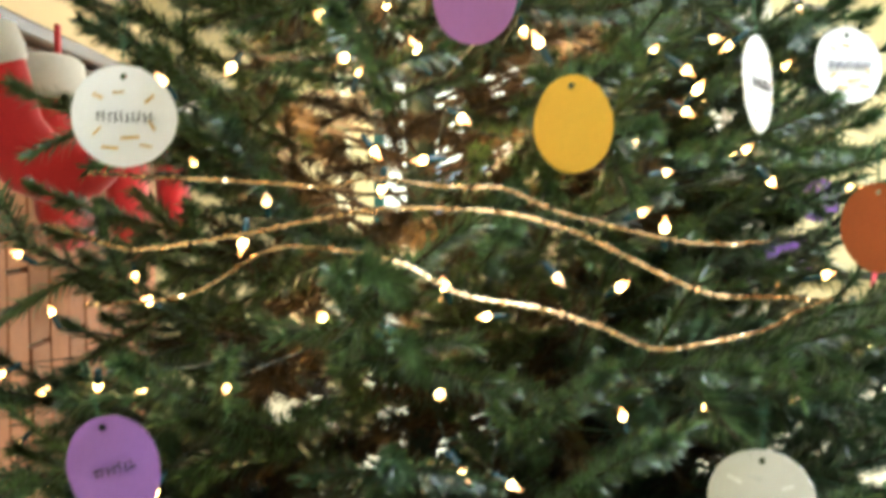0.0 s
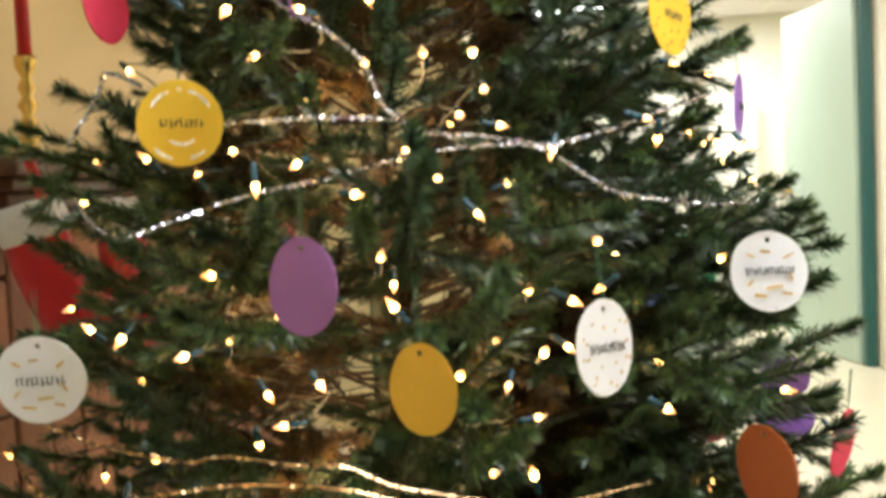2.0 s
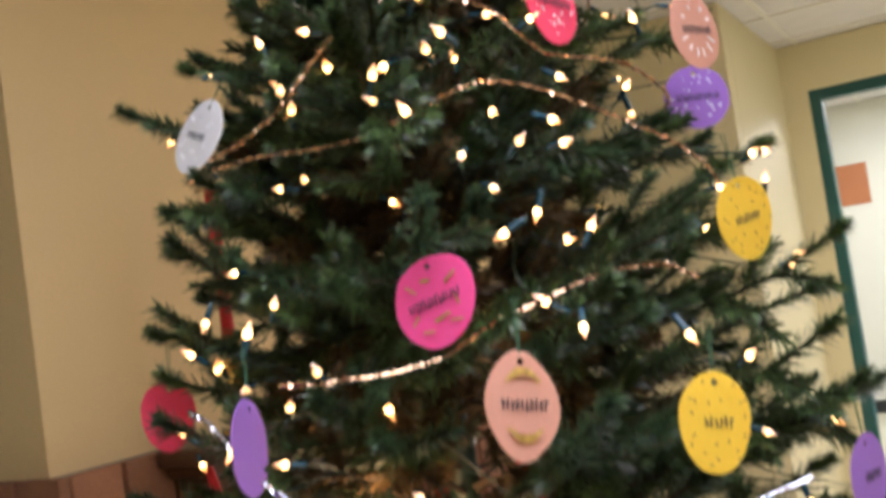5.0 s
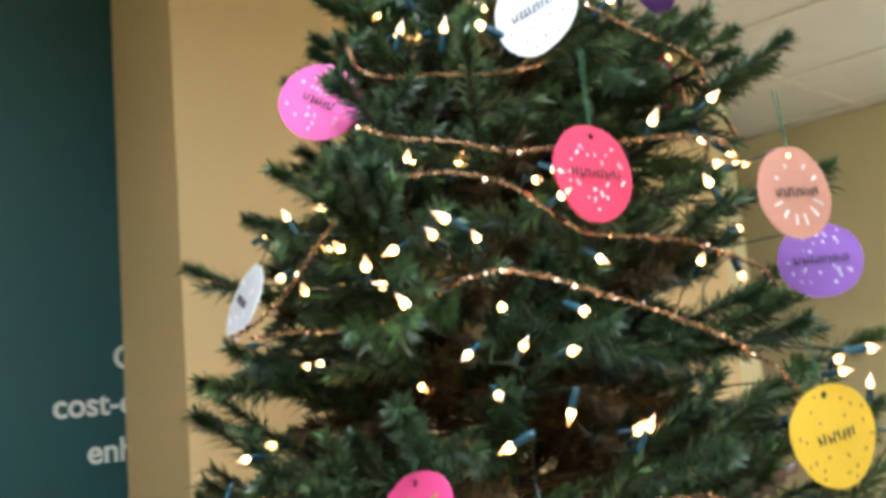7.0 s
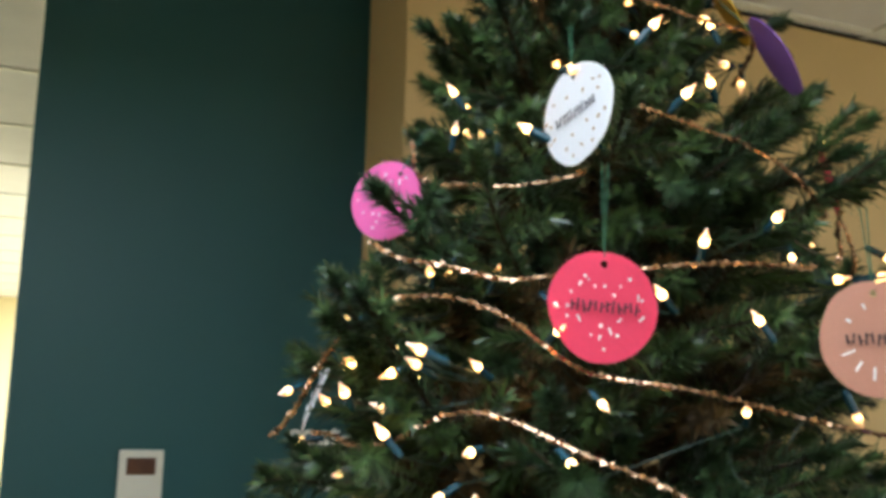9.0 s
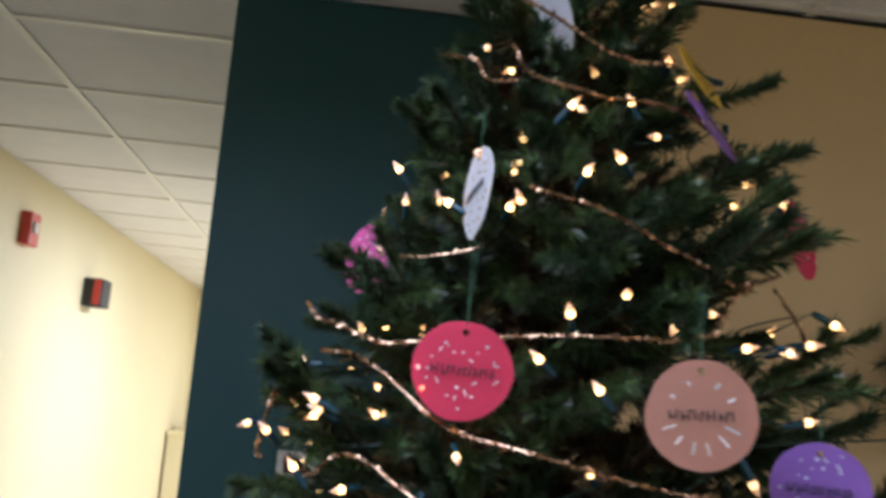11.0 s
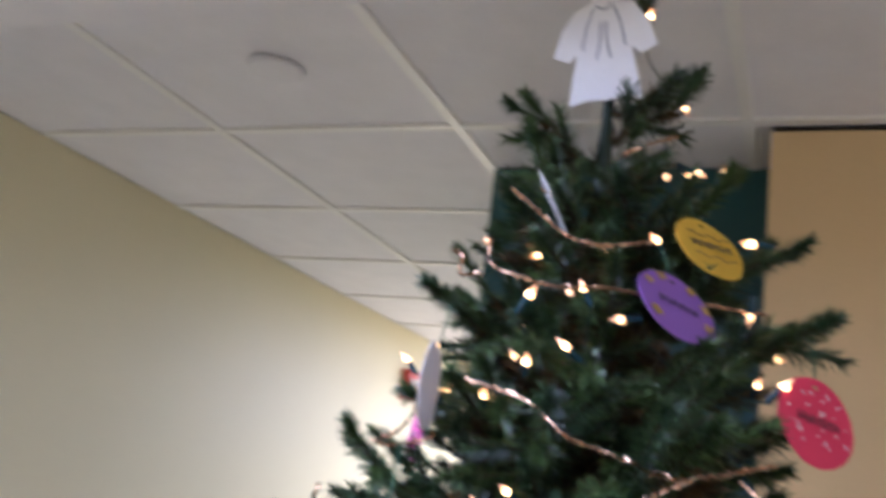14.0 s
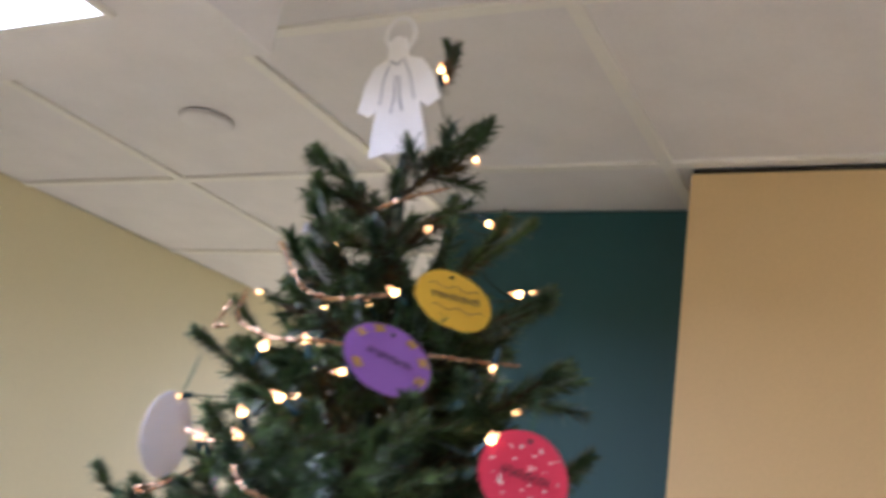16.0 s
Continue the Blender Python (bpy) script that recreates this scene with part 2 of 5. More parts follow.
wall("wall_south_west", (-8.7, -1.81, 0), (-0.58, -1.69, CEIL), YELLOW, "pale yellow painted corridor wall")
wall("wall_south_east", (0.38, -1.81, 0), (3.2, -1.69, CEIL), YELLOW, "pale yellow painted wall beside the door")
wall("wall_south_lintel", (-0.58, -1.81, 2.18), (0.38, -1.69, CEIL), YELLOW, "pale yellow painted wall over the door")
wall("wall_corridor_end", (-8.82, -1.81, 0), (-8.7, 2.6, CEIL), YELLOW, "pale yellow wall at the corridor's end")
wall("wall_green", (-3.4, -0.515, 0), (-1.10, 1.5, CEIL), GREEN, "dark green painted wall with white lettering")
wall("wall_behind_pier", (-3.4, 1.504, 0), (-1.10, 2.6, CEIL), YELLOW, "yellow wall behind the fireplace pier")
wall("wall_lobby_north", (-8.7, 2.48, 0), (-3.404, 2.6, CEIL), YELLOW, "pale yellow lobby wall")
wall("wall_pier", (-1.098, 0.133, 0), (-0.862, 2.02, CEIL - 0.012), TAN, "tan painted chimney wall over the fireplace")
wall("wall_recess", (-3.4, 3.24, 0), (-0.334, 3.36, CEIL), YELLOW, "yellow wall beyond the fireplace")
wall("wall_recess_west", (-3.52, 2.6, 0), (-3.4, 3.36, CEIL), YELLOW, "yellow wall closing the recess")
wall("wall_side", (-0.454, 3.364, 0), (-0.334, 4.52, CEIL), YELLOW, "yellow side wall next to the glazed screen")
wall("wall_north_left", (-0.334, 4.52, 0), (-0.21, 4.64, CEIL), YELLOW, "yellow wall at the glazed screen's edge")
wall("wall_north_head", (-0.21, 4.52, 2.18), (1.75, 4.64, CEIL), YELLOW, "yellow wall over the glazed screen")
wall("wall_north_right", (2.08, 4.52, 0), (3.2, 4.64, CEIL), YELLOW, "yellow wall beyond the white column")
wall("wall_east", (3.2, -1.81, 0), (3.32, 7.6, CEIL), YELLOW, "yellow wall behind the viewer")
wall("wall_back_room_north", (-2.2, 7.3, 0), (3.2, 7.42, CEIL), WHITE, "bright off-white wall of the back room")
wall("wall_back_room_west", (-2.32, 4.52, 0), (-2.2, 7.42, CEIL), WHITE, "bright off-white side wall of the back room")
wall("wall_back_room_south", (-2.2, 4.52, 0), (-0.458, 4.64, CEIL), WHITE, "off-white wall of the back room")
# solid near-black strip: the gap's shade is put in as colour
structure(box_ob("shade_pier_top", (-1.098, 0.135, CEIL - 0.012), (-0.868, 2.018, CEIL), DARK), "thin dark strip painted as the gap's shade under the ceiling", "trim")
structure(box_ob("column", (1.755, 4.40, 0), (2.076, 4.64, CEIL), WHITE, bevel=0.006), "square off-white column", "column")
guard = thing("corner_guard", (0, 0, 0), "beige plastic corner guards on the white column", "corner guard")
for gx in (1.79, 2.0):
    part("guard_strip", (lambda b: (box(b, (gx, 4.39, 0.1), (gx + 0.06, 4.397, 1.39), 0.002), b)[1])(bmesh.new()), BEIGE, guard)
structure(box_ob("baseboard", (2.08, 4.505, 0), (3.2, 4.52, 0.10), BLACK), "black rubber baseboard", "baseboard")
structure(box_ob("baseboard_back_room", (-2.2, 7.285, 0), (3.2, 7.30, 0.10), BLACK), "black rubber baseboard", "baseboard")
rail = thing("hand_rail", (0, 0, 0), "dark hand rail along the yellow wall", "hand rail")
part("rail_bar", (lambda b: (box(b, (2.10, 4.44, 0.37), (3.19, 4.49, 0.42), 0.012), b)[1])(bmesh.new()), BLACK, rail)
for gx in (2.25, 3.0):
    part("rail_bracket", (lambda b: (box(b, (gx, 4.485, 0.375), (gx + 0.03, 4.52, 0.405), 0.003), b)[1])(bmesh.new()), BLACK, rail)


def ceiling():
    """The suspended ceiling: tiles with bevelled edges, and the grid between them, as one mesh."""
    bm = bmesh.new()
    x0, y0 = -0.838, -1.129
    tees = []
    for i in range(-14, 8):
        for j in range(-1, 15):
            lo = Vector((x0 + i * TILE_SIZE + 0.012, y0 + j * TILE_SIZE + 0.012))
            hi = Vector((x0 + (i + 1) * TILE_SIZE - 0.012, y0 + (j + 1) * TILE_SIZE - 0.012))
            if lo.x < -9.2 or hi.x > 3.6:
                continue
            z = CEIL + 0.004
            vs = [bm.verts.new((x, y, z)) for x, y in ((lo.x, lo.y), (lo.x, hi.y), (hi.x, hi.y), (hi.x, lo.y))]
            bm.faces.new(vs)
    for i in range(-14, 9):
        tees.append(((x0 + i * TILE_SIZE - 0.012, -1.81, CEIL - 0.003), (x0 + i * TILE_SIZE + 0.012, 7.5, CEIL + 0.02)))
    for j in range(-1, 15):
        tees.append(((-9.2, y0 + j * TILE_SIZE - 0.012, CEIL - 0.004), (3.4, y0 + j * TILE_SIZE + 0.012, CEIL + 0.018)))
    mark = len(bm.faces)
    for lo, hi in tees:
        box(bm, lo, hi)
    bm.faces.ensure_lookup_table()
    for f in bm.faces[mark:]:
        f.material_index = 1
    box(bm, (-9.3, -1.9, CEIL + 0.03), (3.5, 7.6, CEIL + 0.1))
    ob = mesh_ob("ceiling", bm, TILE)
    ob.data.materials.append(TEE)
    return structure(ob, "suspended ceiling of off-white mineral tiles in a metal grid", "ceiling")


ceiling()

# dropped box under the ceiling with its light
SOFFIT = 2.22
structure(box_ob("soffit", (0.066, -1.69, SOFFIT), (2.2, -0.17, CEIL - 0.002), TILE), "plain off-white dropped ceiling box", "ceiling")
light = thing("ceiling_light", (0, 0, 0), "bright white rectangular ceiling light in the dropped box", "ceiling light")
part("diffuser", (lambda b: (box(b, (0.20, -0.935, SOFFIT - 0.006), (1.40, -0.315, SOFFIT - 0.004)), b)[1])(bmesh.new()), LENS, light)
bm = bmesh.new()
for lo, hi in (((0.188, -0.947), (0.20, -0.303)), ((1.40, -0.947), (1.412, -0.303)), ((0.20, -0.947), (1.40, -0.935)), ((0.20, -0.315), (1.40, -0.303))):
    box(bm, (*lo, SOFFIT - 0.008), (*hi, SOFFIT), 0.002)
part("frame", bm, TEE, light)

# unseen light frames over the lamps; those of hall and lounge are added
for n, (cx, cy, sx, sy) in enumerate(((-4.5, -0.1, 1.2, 0.58), (-7.6, 0.6, 1.2, 0.58), (2.7, 0.1, 0.58, 1.2), (1.6, 2.6, 0.58, 1.2))):
    fit = thing("ceiling_light", (cx, cy, CEIL), "flat rectangular ceiling light added out of sight in the tile grid", "ceiling light", "ceiling lights")
    bm = bmesh.new()
    for sgn in (-1, 1):
        box(bm, (-sx / 2, sgn * sy / 2 - 0.012, -0.012), (sx / 2, sgn * sy / 2 + 0.012, -0.002), 0.002)
        box(bm, (sgn * sx / 2 - 0.012, -sy / 2 + 0.013, -0.012), (sgn * sx / 2 + 0.012, sy / 2 - 0.013, -0.002), 0.002)
    part("frame", bm, TEE, fit)
detector = thing("smoke_detector", (-0.523, -0.80, CEIL), "low round off-white disc on the ceiling tile", "smoke detector")
part("cover", lathe([(0.001, -0.009), (0.048, -0.009), (0.056, -0.006), (0.058, -0.001)][::-1], 28), TILE, detector)

# door in the south wall
door = thing("door_frame", (0, 0, 0), "dark teal metal door frame in the yellow wall", "door frame", kind="structure")
for nm, lo, hi in (("jamb", (-0.60, -1.825, 0), (-0.55, -1.675, 2.184)), ("jamb", (0.35, -1.825, 0), (0.40, -1.675, 2.184)), ("head", (-0.55, -1.825, 2.134), (0.35, -1.675, 2.184)),
                   ("stop", (-0.55, -1.79, 0), (-0.534, -1.74, 2.134)), ("stop", (0.334, -1.79, 0), (0.35, -1.74, 2.134)), ("stop", (-0.534, -1.79, 2.118), (0.334, -1.74, 2.134))):
    part(nm, (lambda b: (box(b, lo, hi, 0.003), b)[1])(bmesh.new()), FRAME, door)
leaf = thing("door_leaf", pose(-0.53, -1.80, 0, 0, 0, -78), "blue-green painted door standing open into the next room", "door")
part("panel", (lambda b: (box(b, (0, -0.045, 0.01), (0.86, 0, 2.11), 0.002), b)[1])(bmesh.new()), DOOR, leaf)
part("handle", (lambda b: (box(b, (0.78, 0.004, 0.98), (0.80, 0.05, 1.0), 0.004), box(b, (0.68, 0.035, 0.98), (0.80, 0.055, 1.0), 0.004), b)[2])(bmesh.new()), BRASS, leaf)
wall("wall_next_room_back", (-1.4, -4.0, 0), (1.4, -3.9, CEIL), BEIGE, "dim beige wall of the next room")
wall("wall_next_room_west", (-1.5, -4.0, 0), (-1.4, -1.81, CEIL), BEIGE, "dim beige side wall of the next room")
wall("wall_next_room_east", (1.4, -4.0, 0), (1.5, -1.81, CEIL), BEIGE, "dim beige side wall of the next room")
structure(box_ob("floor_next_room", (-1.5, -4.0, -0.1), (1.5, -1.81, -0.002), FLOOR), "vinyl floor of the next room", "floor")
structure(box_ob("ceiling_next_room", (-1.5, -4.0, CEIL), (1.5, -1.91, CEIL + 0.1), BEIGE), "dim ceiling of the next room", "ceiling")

# glazed screen in the north wall, and an open door
screen = thing("glazed_screen", (0, 0, 0), "dark teal framed glass screen to the bright back room", "window", kind="structure")
for nm, lo, hi in (("post", (-0.21, 4.53, 0), (-0.15, 4.63, 2.18)), ("post", (0.315, 4.53, 0), (0.375, 4.63, 2.18)), ("post", (1.69, 4.53, 0), (1.75, 4.63, 2.18)),
                   ("head", (-0.15, 4.53, 2.12), (0.315, 4.63, 2.18)), ("head", (0.375, 4.53, 2.12), (1.69, 4.63, 2.18)), ("sill", (-0.15, 4.53, 0.0), (0.315, 4.63, 0.10))):
    part(nm, (lambda b: (box(b, lo, hi, 0.003), b)[1])(bmesh.new()), FRAME, screen)
p = part("pane", (lambda b: (box(b, (-0.15, 4.575, 0.10), (0.315, 4.581, 2.12)), b)[1])(bmesh.new()), PANE, screen, "clear glass pane")
p.visible_shadow = False
odoor = thing("open_door", pose(1.685, 4.60, 0, 0, 0, 104), "pale grey-green door standing open into the back room", "door")
part("panel", (lambda b: (box(b, (0, -0.022, 0.01), (0.90, 0.022, 2.10), 0.002), b)[1])(bmesh.new()), PALE_DOOR, odoor)
part("handle", (lambda b: (box(b, (0.82, 0.02, 0.98), (0.84, 0.07, 1.0), 0.004), box(b, (0.72, 0.055, 0.98), (0.84, 0.075, 1.0), 0.004), b)[2])(bmesh.new()), BRASS, odoor)


def bin_(place, material, label):
    """A tapered recycling bin with a rolled rim and a white mark."""
    t = thing("recycling_bin", place, label, "bin", "recycling bins")
    bm = bmesh.new()
    r = bmesh.ops.create_cube(bm, size=1, matrix=Matrix.Translation((0, 0, 0.33)) @ Matrix.Diagonal((0.36, 0.30, 0.64, 1)))
    for v in r["verts"]:
        if v.co.z < 0.2:
            v.co.x *= 0.84
            v.co.y *= 0.84
    bmesh.ops.bevel(bm, geom=bm.edges[:], offset=0.02, segments=2, affect="EDGES")
    part("body", bm, material, t)
    bm = bmesh.new()
    box(bm, (-0.195, -0.165, 0.625), (0.195, 0.165, 0.665), 0.012)
    part("rim", bm, material, t)
    part("mark", (lambda b: (bmesh.ops.create_circle(b, cap_ends=True, radius=0.05, segments=14, matrix=pose(0, -0.146, 0.36, 87, 0, 0)), b)[1])(bmesh.new()), WHITE, t, "white recycling mark")
    return t


bin_((0.95, 6.70, 0), BINGREEN, "green plastic recycling bin on the pale floor")
bin_((0.53, 6.72, 0), BINBLUE, "blue plastic recycling bin on the pale floor")
art = thing("picture", (0.42, 7.26, 0.85), "blue-grey framed print on the back room wall", "picture")
part("print", (lambda b: (box(b, (-0.25, 0, -0.30), (0.25, 0.01, 0.30)), b)[1])(bmesh.new()), PICTURE, art)
bm = bmesh.new()
for lo, hi in (((-0.28, -0.33), (-0.25, 0.33)), ((0.25, -0.33), (0.28, 0.33)), ((-0.25, 0.30), (0.25, 0.33)), ((-0.25, -0.33), (0.25, -0.30))):
    box(bm, (lo[0], -0.01, lo[1]), (hi[0], 0.035, hi[1]), 0.004)
part("frame", bm, WHITE, art)
notice = thing("notice", (-0.38, 7.29, 1.80), "orange notice sheet on the back room wall", "notice")
part("sheet", (lambda b: (box(b, (-0.12, -0.004, -0.16), (0.12, 0.006, 0.16)), b)[1])(bmesh.new()), ORANGE, notice)
panel = thing("wall_cabinet", (1.25, 7.16, 1.25), "off-white wall cabinet with a grey edge", "cabinet")
part("body", (lambda b: (box(b, (-0.3, 0, -0.45), (0.3, 0.13, 0.45), 0.006), b)[1])(bmesh.new()), WHITE, panel)
part("door", (lambda b: (box(b, (-0.28, -0.02, -0.43), (0.28, -0.002, 0.43), 0.004), b)[1])(bmesh.new()), WHITE, panel)
part("catch", (lambda b: (box(b, (-0.02, -0.04, 0.40), (0.02, -0.021, 0.47), 0.004), b)[1])(bmesh.new()), BLACK, panel)

# fire alarm and strobe on the corridor wall
alarm = thing("fire_alarm", (-3.475, -1.69, 2.168), "red fire alarm box on the yellow corridor wall", "fire alarm")
part("body", (lambda b: (box(b, (-0.065, 0, -0.075), (0.065, 0.05, 0.075), 0.006), b)[1])(bmesh.new()), ALARM_RED, alarm)
part("lens", (lambda b: (box(b, (0.0, 0.05, -0.02), (0.05, 0.066, 0.03), 0.004), b)[1])(bmesh.new()), WHITE, alarm)
strobe = thing("exit_strobe", (-4.66, -1.69, 1.995), "black and red signal box on the yellow corridor wall", "signal box")
part("body", (lambda b: (box(b, (-0.10, 0, -0.08), (0.10, 0.11, 0.08), 0.01), b)[1])(bmesh.new()), BLACK, strobe)
part("face", (lambda b: (box(b, (0.10, 0.06, -0.07), (0.108, 0.10, 0.07), 0.003), b)[1])(bmesh.new()), ALARM_RED, strobe, "dull red front")
shelf = thing("console_table", (-8.2, -1.47, 0), "pale yellow ledge at the corridor's end", "table")
part("top", (lambda b: (box(b, (-0.4, -0.21, 1.05), (0.4, 0.21, 1.09), 0.005), b)[1])(bmesh.new()), YELLOW, shelf)
part("front", (lambda b: (box(b, (-0.38, -0.20, 0), (0.38, 0.20, 1.05), 0.004), b)[1])(bmesh.new()), YELLOW, shelf)
bowl = thing("tray", (-8.15, -1.43, 1.09), "small dark tray with odds and ends on the ledge", "tray")
part("dish", lathe([(0.06, 0.0), (0.13, 0.02), (0.15, 0.09), (0.13, 0.10)], 14), BLACK, bowl)
part("paper_roll", lathe([(0.05, 0.10), (0.06, 0.12), (0.03, 0.17), (0.0, 0.18)], 10), WHITE, bowl)

# lettering and a switch plate on the green wall
LETTERS = surface("white_vinyl_letters", (0.72, 0.74, 0.72), 0.5, spread=0.04)


def letters(text, y, z, size):
    cu = bpy.data.curves.new("letters", "FONT")
    cu.body, cu.size, cu.extrude, cu.align_x = text, size, 0.001, "LEFT"
    cu.offset = 0.0012
    tmp = bpy.data.objects.new("tmp", cu)
    me = bpy.data.meshes.new_from_object(tmp)
    bpy.data.objects.remove(tmp)
    ob = mesh_ob("lettering", me, LETTERS)
    ob.matrix_world = pose(-1.0985, y, z, 90, 0, 90)
    return tagged(ob, "white vinyl lettering on the dark green wall", "lettering", "wall lettering")


letters("O", 0.112, 1.536, 0.063)
letters("cost-e", -0.006, 1.451, 0.063)
letters("enh", 0.056, 1.363, 0.063)
plate = thing("wall_plate", (-1.10, -0.279, 1.40), "white wall plate with a dark window on the green wall", "wall plate")
part("cover", (lambda b: (box(b, (0, -0.04, -0.08), (0.008, 0.04, 0.04), 0.003), b)[1])(bmesh.new()), WHITE, plate)
part("display", (lambda b: (box(b, (0.008, -0.026, -0.005), (0.011, 0.026, 0.026), 0.001), b)[1])(bmesh.new()), MANTEL, plate, "brown glossy display")

# fireplace against the pier: brick face, mantel shelf
fire = thing("fireplace", (0, 0, 0), "terracotta brick fireplace front under a dark wooden mantel", "fireplace")
part("backing", (lambda b: (box(b, (-0.861, 0.123, 0), (-0.815, 1.915, 1.152)), b)[1])(bmesh.new()), MORTAR, fire)
bm = bmesh.new()
for lo_y, front, z0, z1 in ((0.296, -0.655, 1.128, 1.160), (0.318, -0.680, 1.104, 1.127), (0.342, -0.705, 1.076, 1.103), (0.364, -0.728, 1.044, 1.075)):
    box(bm, (-0.790, lo_y, z0), (front, 1.90 - (lo_y - 0.296), z1), 0.006)
part("mantel_shelf", bm, MANTEL, fire, "dark brown wooden mantel shelf")
part("return_backing", (lambda b: (box(b, (-1.098, 0.113, 0), (-0.8615, 0.1325, 1.152)), b)[1])(bmesh.new()), MORTAR, fire)
brick_meshes = []
for k in range(4):
    bm = bmesh.new()
    box(bm, (0, 0, 0), (0.022, 0.103, 0.235), 0.004)
    for v in bm.verts:
        v.co += Vector((random.uniform(-1, 1), random.uniform(-1, 1), random.uniform(-1, 1))) * 0.0012
    me = bpy.data.meshes.new("brick")
    bm.to_mesh(me)
    bm.free()
    me.materials.append(BRICK)
    brick_meshes.append(me)


def brick_columns(count, first, place):
    """Upright bricks in columns, staggered, hung from the top course down; place gives each one's pose."""
    for col in range(count):
        top, height = 1.155, (0.115 if (col + first) % 2 else 0.197)
        while top > 0.03:
            height = min(height, top - 0.004)
            ob = new("brick", brick_meshes[random.randrange(4)])
            ob.parent = fire
            ob.matrix_basis = place(col, top - height) @ Matrix.Diagonal((1, 1, height / 0.235, 1))
            top -= height + 0.009
            height = 0.235


brick_columns(16, 0, lambda col, z: pose(-0.818 + 0.003 * random.random(), 0.124 + col * 0.112, z))
brick_columns(2, 1, lambda col, z: pose(-0.800 - col * 0.112, 0.122 + 0.003 * random.random(), z, 0, 0, -90) @ Matrix.Translation((0, -0.103, 0)))

def candle(y):
    t = thing("candlestick", (-0.73, y, 1.160), "tall red candle in a turned brass candlestick on the mantel", "candlestick", "candlesticks")
    part("stick", lathe([(0.040, 0), (0.040, 0.006), (0.018, 0.014), (0.011, 0.024), (0.019, 0.040), (0.009, 0.052), (0.017, 0.066), (0.008, 0.078), (0.018, 0.096), (0.009, 0.112), (0.016, 0.127), (0.008, 0.145), (0.017, 0.160), (0.019, 0.172), (0.019, 0.182)], 16), BRASS, t)
    part("candle", lathe([(0.0125, 0.183), (0.0115, 0.455), (0.010, 0.466), (0.003, 0.468)], 14), WAX, t, "tapered red wax candle")
    return t


candle(0.455)


def stocking(y, x=-0.63, z=1.08, lean=0, tilt=0, size=1.0, turn=0, label="red felt stocking with a white plush cuff hung from the mantel"):
    """A felt stocking with a plush cuff, puffed out like a filled one."""
    t = thing("stocking", pose(x, y, z, tilt, lean, turn), label, "stocking", "mantel stockings")
    bm = bmesh.new()
    rings = []
    spine = [((0.0, -0.07), 0.085), ((0.0, -0.16), 0.085), ((0.005, -0.24), 0.08), ((0.03, -0.31), 0.085), ((0.085, -0.355), 0.08), ((0.15, -0.365), 0.065), ((0.20, -0.36), 0.045), ((0.225, -0.355), 0.012)]
    for n, ((py, pz), r) in enumerate(spine):
        tilt = min(1.0, max(0.0, (n - 1.5) / 3.5)) * math.pi / 2
        ring = []
        for k in range(14):
            a = 2 * math.pi * k / 14
            u, v = r * math.cos(a) * size, 0.62 * r * math.sin(a) * size
            ring.append(bm.verts.new((v, py * size + u * math.cos(tilt), pz * size + u * math.sin(tilt))))
        rings.append(ring)
    for a, b in zip(rings, rings[1:]):
        for k in range(14):
            bm.faces.new((a[k], b[k], b[(k + 1) % 14], a[(k + 1) % 14]))
    bm.faces.new(rings[-1])
    for f in bm.faces:
        f.smooth = True
    part("sock", bm, RED, t)
    bm = lathe([(0.07, -0.090), (0.090, -0.085), (0.096, -0.05), (0.091, 0.0), (0.07, 0.01)], 20)
    for v in bm.verts:
        v.co = Vector((v.co.x * 0.68, v.co.y, v.co.z)) * size + Vector((noise.noise(v.co * 60), noise.noise(v.co * 60 + Vector((3, 1, 7))), 0)) * 0.006
    part("cuff", bm, PLUSH, t, "white plush cuff")
    part("loop", (lambda b: (box(b, (-0.004, 0.02, -0.01), (0.004, 0.035, 0.065), 0.002), b)[1])(bmesh.new()), RED, t)
    return t


stocking(0.20, x=-0.585, z=1.075, tilt=15, size=0.58, turn=-72, label="red felt stocking with a wide white cuff beside the mantel's end")
stocking(0.52, x=-0.60, size=0.74)
stocking(1.03, size=0.85)
stocking(1.45, size=0.85)


# ---------------------------------------------------------------- the tree
def needle_twig(verts, faces, start, way, length, rng, per_cm=24, needle=0.0205, begin=0.0, droop=0.0, mats=None):
    """Flat plastic needles in a spiral round a twig, forward-leaning, shorter towards the tip."""
    way = way.normalized()
    side = way.orthogonal().normalized()
    other = way.cross(side)
    count = int(length * 100 * per_cm)
    for k in range(count):
        s = begin + (1 - begin) * (k + rng.random()) / count
        a = k * 2.399 + rng.uniform(-0.5, 0.5)
        out = side * math.cos(a) + other * math.sin(a)
        lean = rng.uniform(0.65, 1.15) - 0.30 * s * s
        d = (out * math.sin(lean) + way * math.cos(lean)).normalized()
        size = needle * rng.uniform(0.75, 1.15) * (1.0 - 0.15 * s)
        base = start + way * (length * s) + Vector((0, 0, -droop * s * s))
        w = d.cross(way)
        w = (w if w.length > 1e-4 else side).normalized() * rng.uniform(0.0009, 0.0014)
        bend = Vector((0, 0, -0.12 * size)) + out * (0.06 * size)
        i = len(verts)
        verts += [base - w, base + w, base + d * size * 0.6 + w * 0.95 + bend * 0.2, base + d * size * 0.6 - w * 0.95 + bend * 0.2, base + d * size + bend]
        faces += [(i, i + 1, i + 2, i + 3), (i + 3, i + 2, i + 4)]


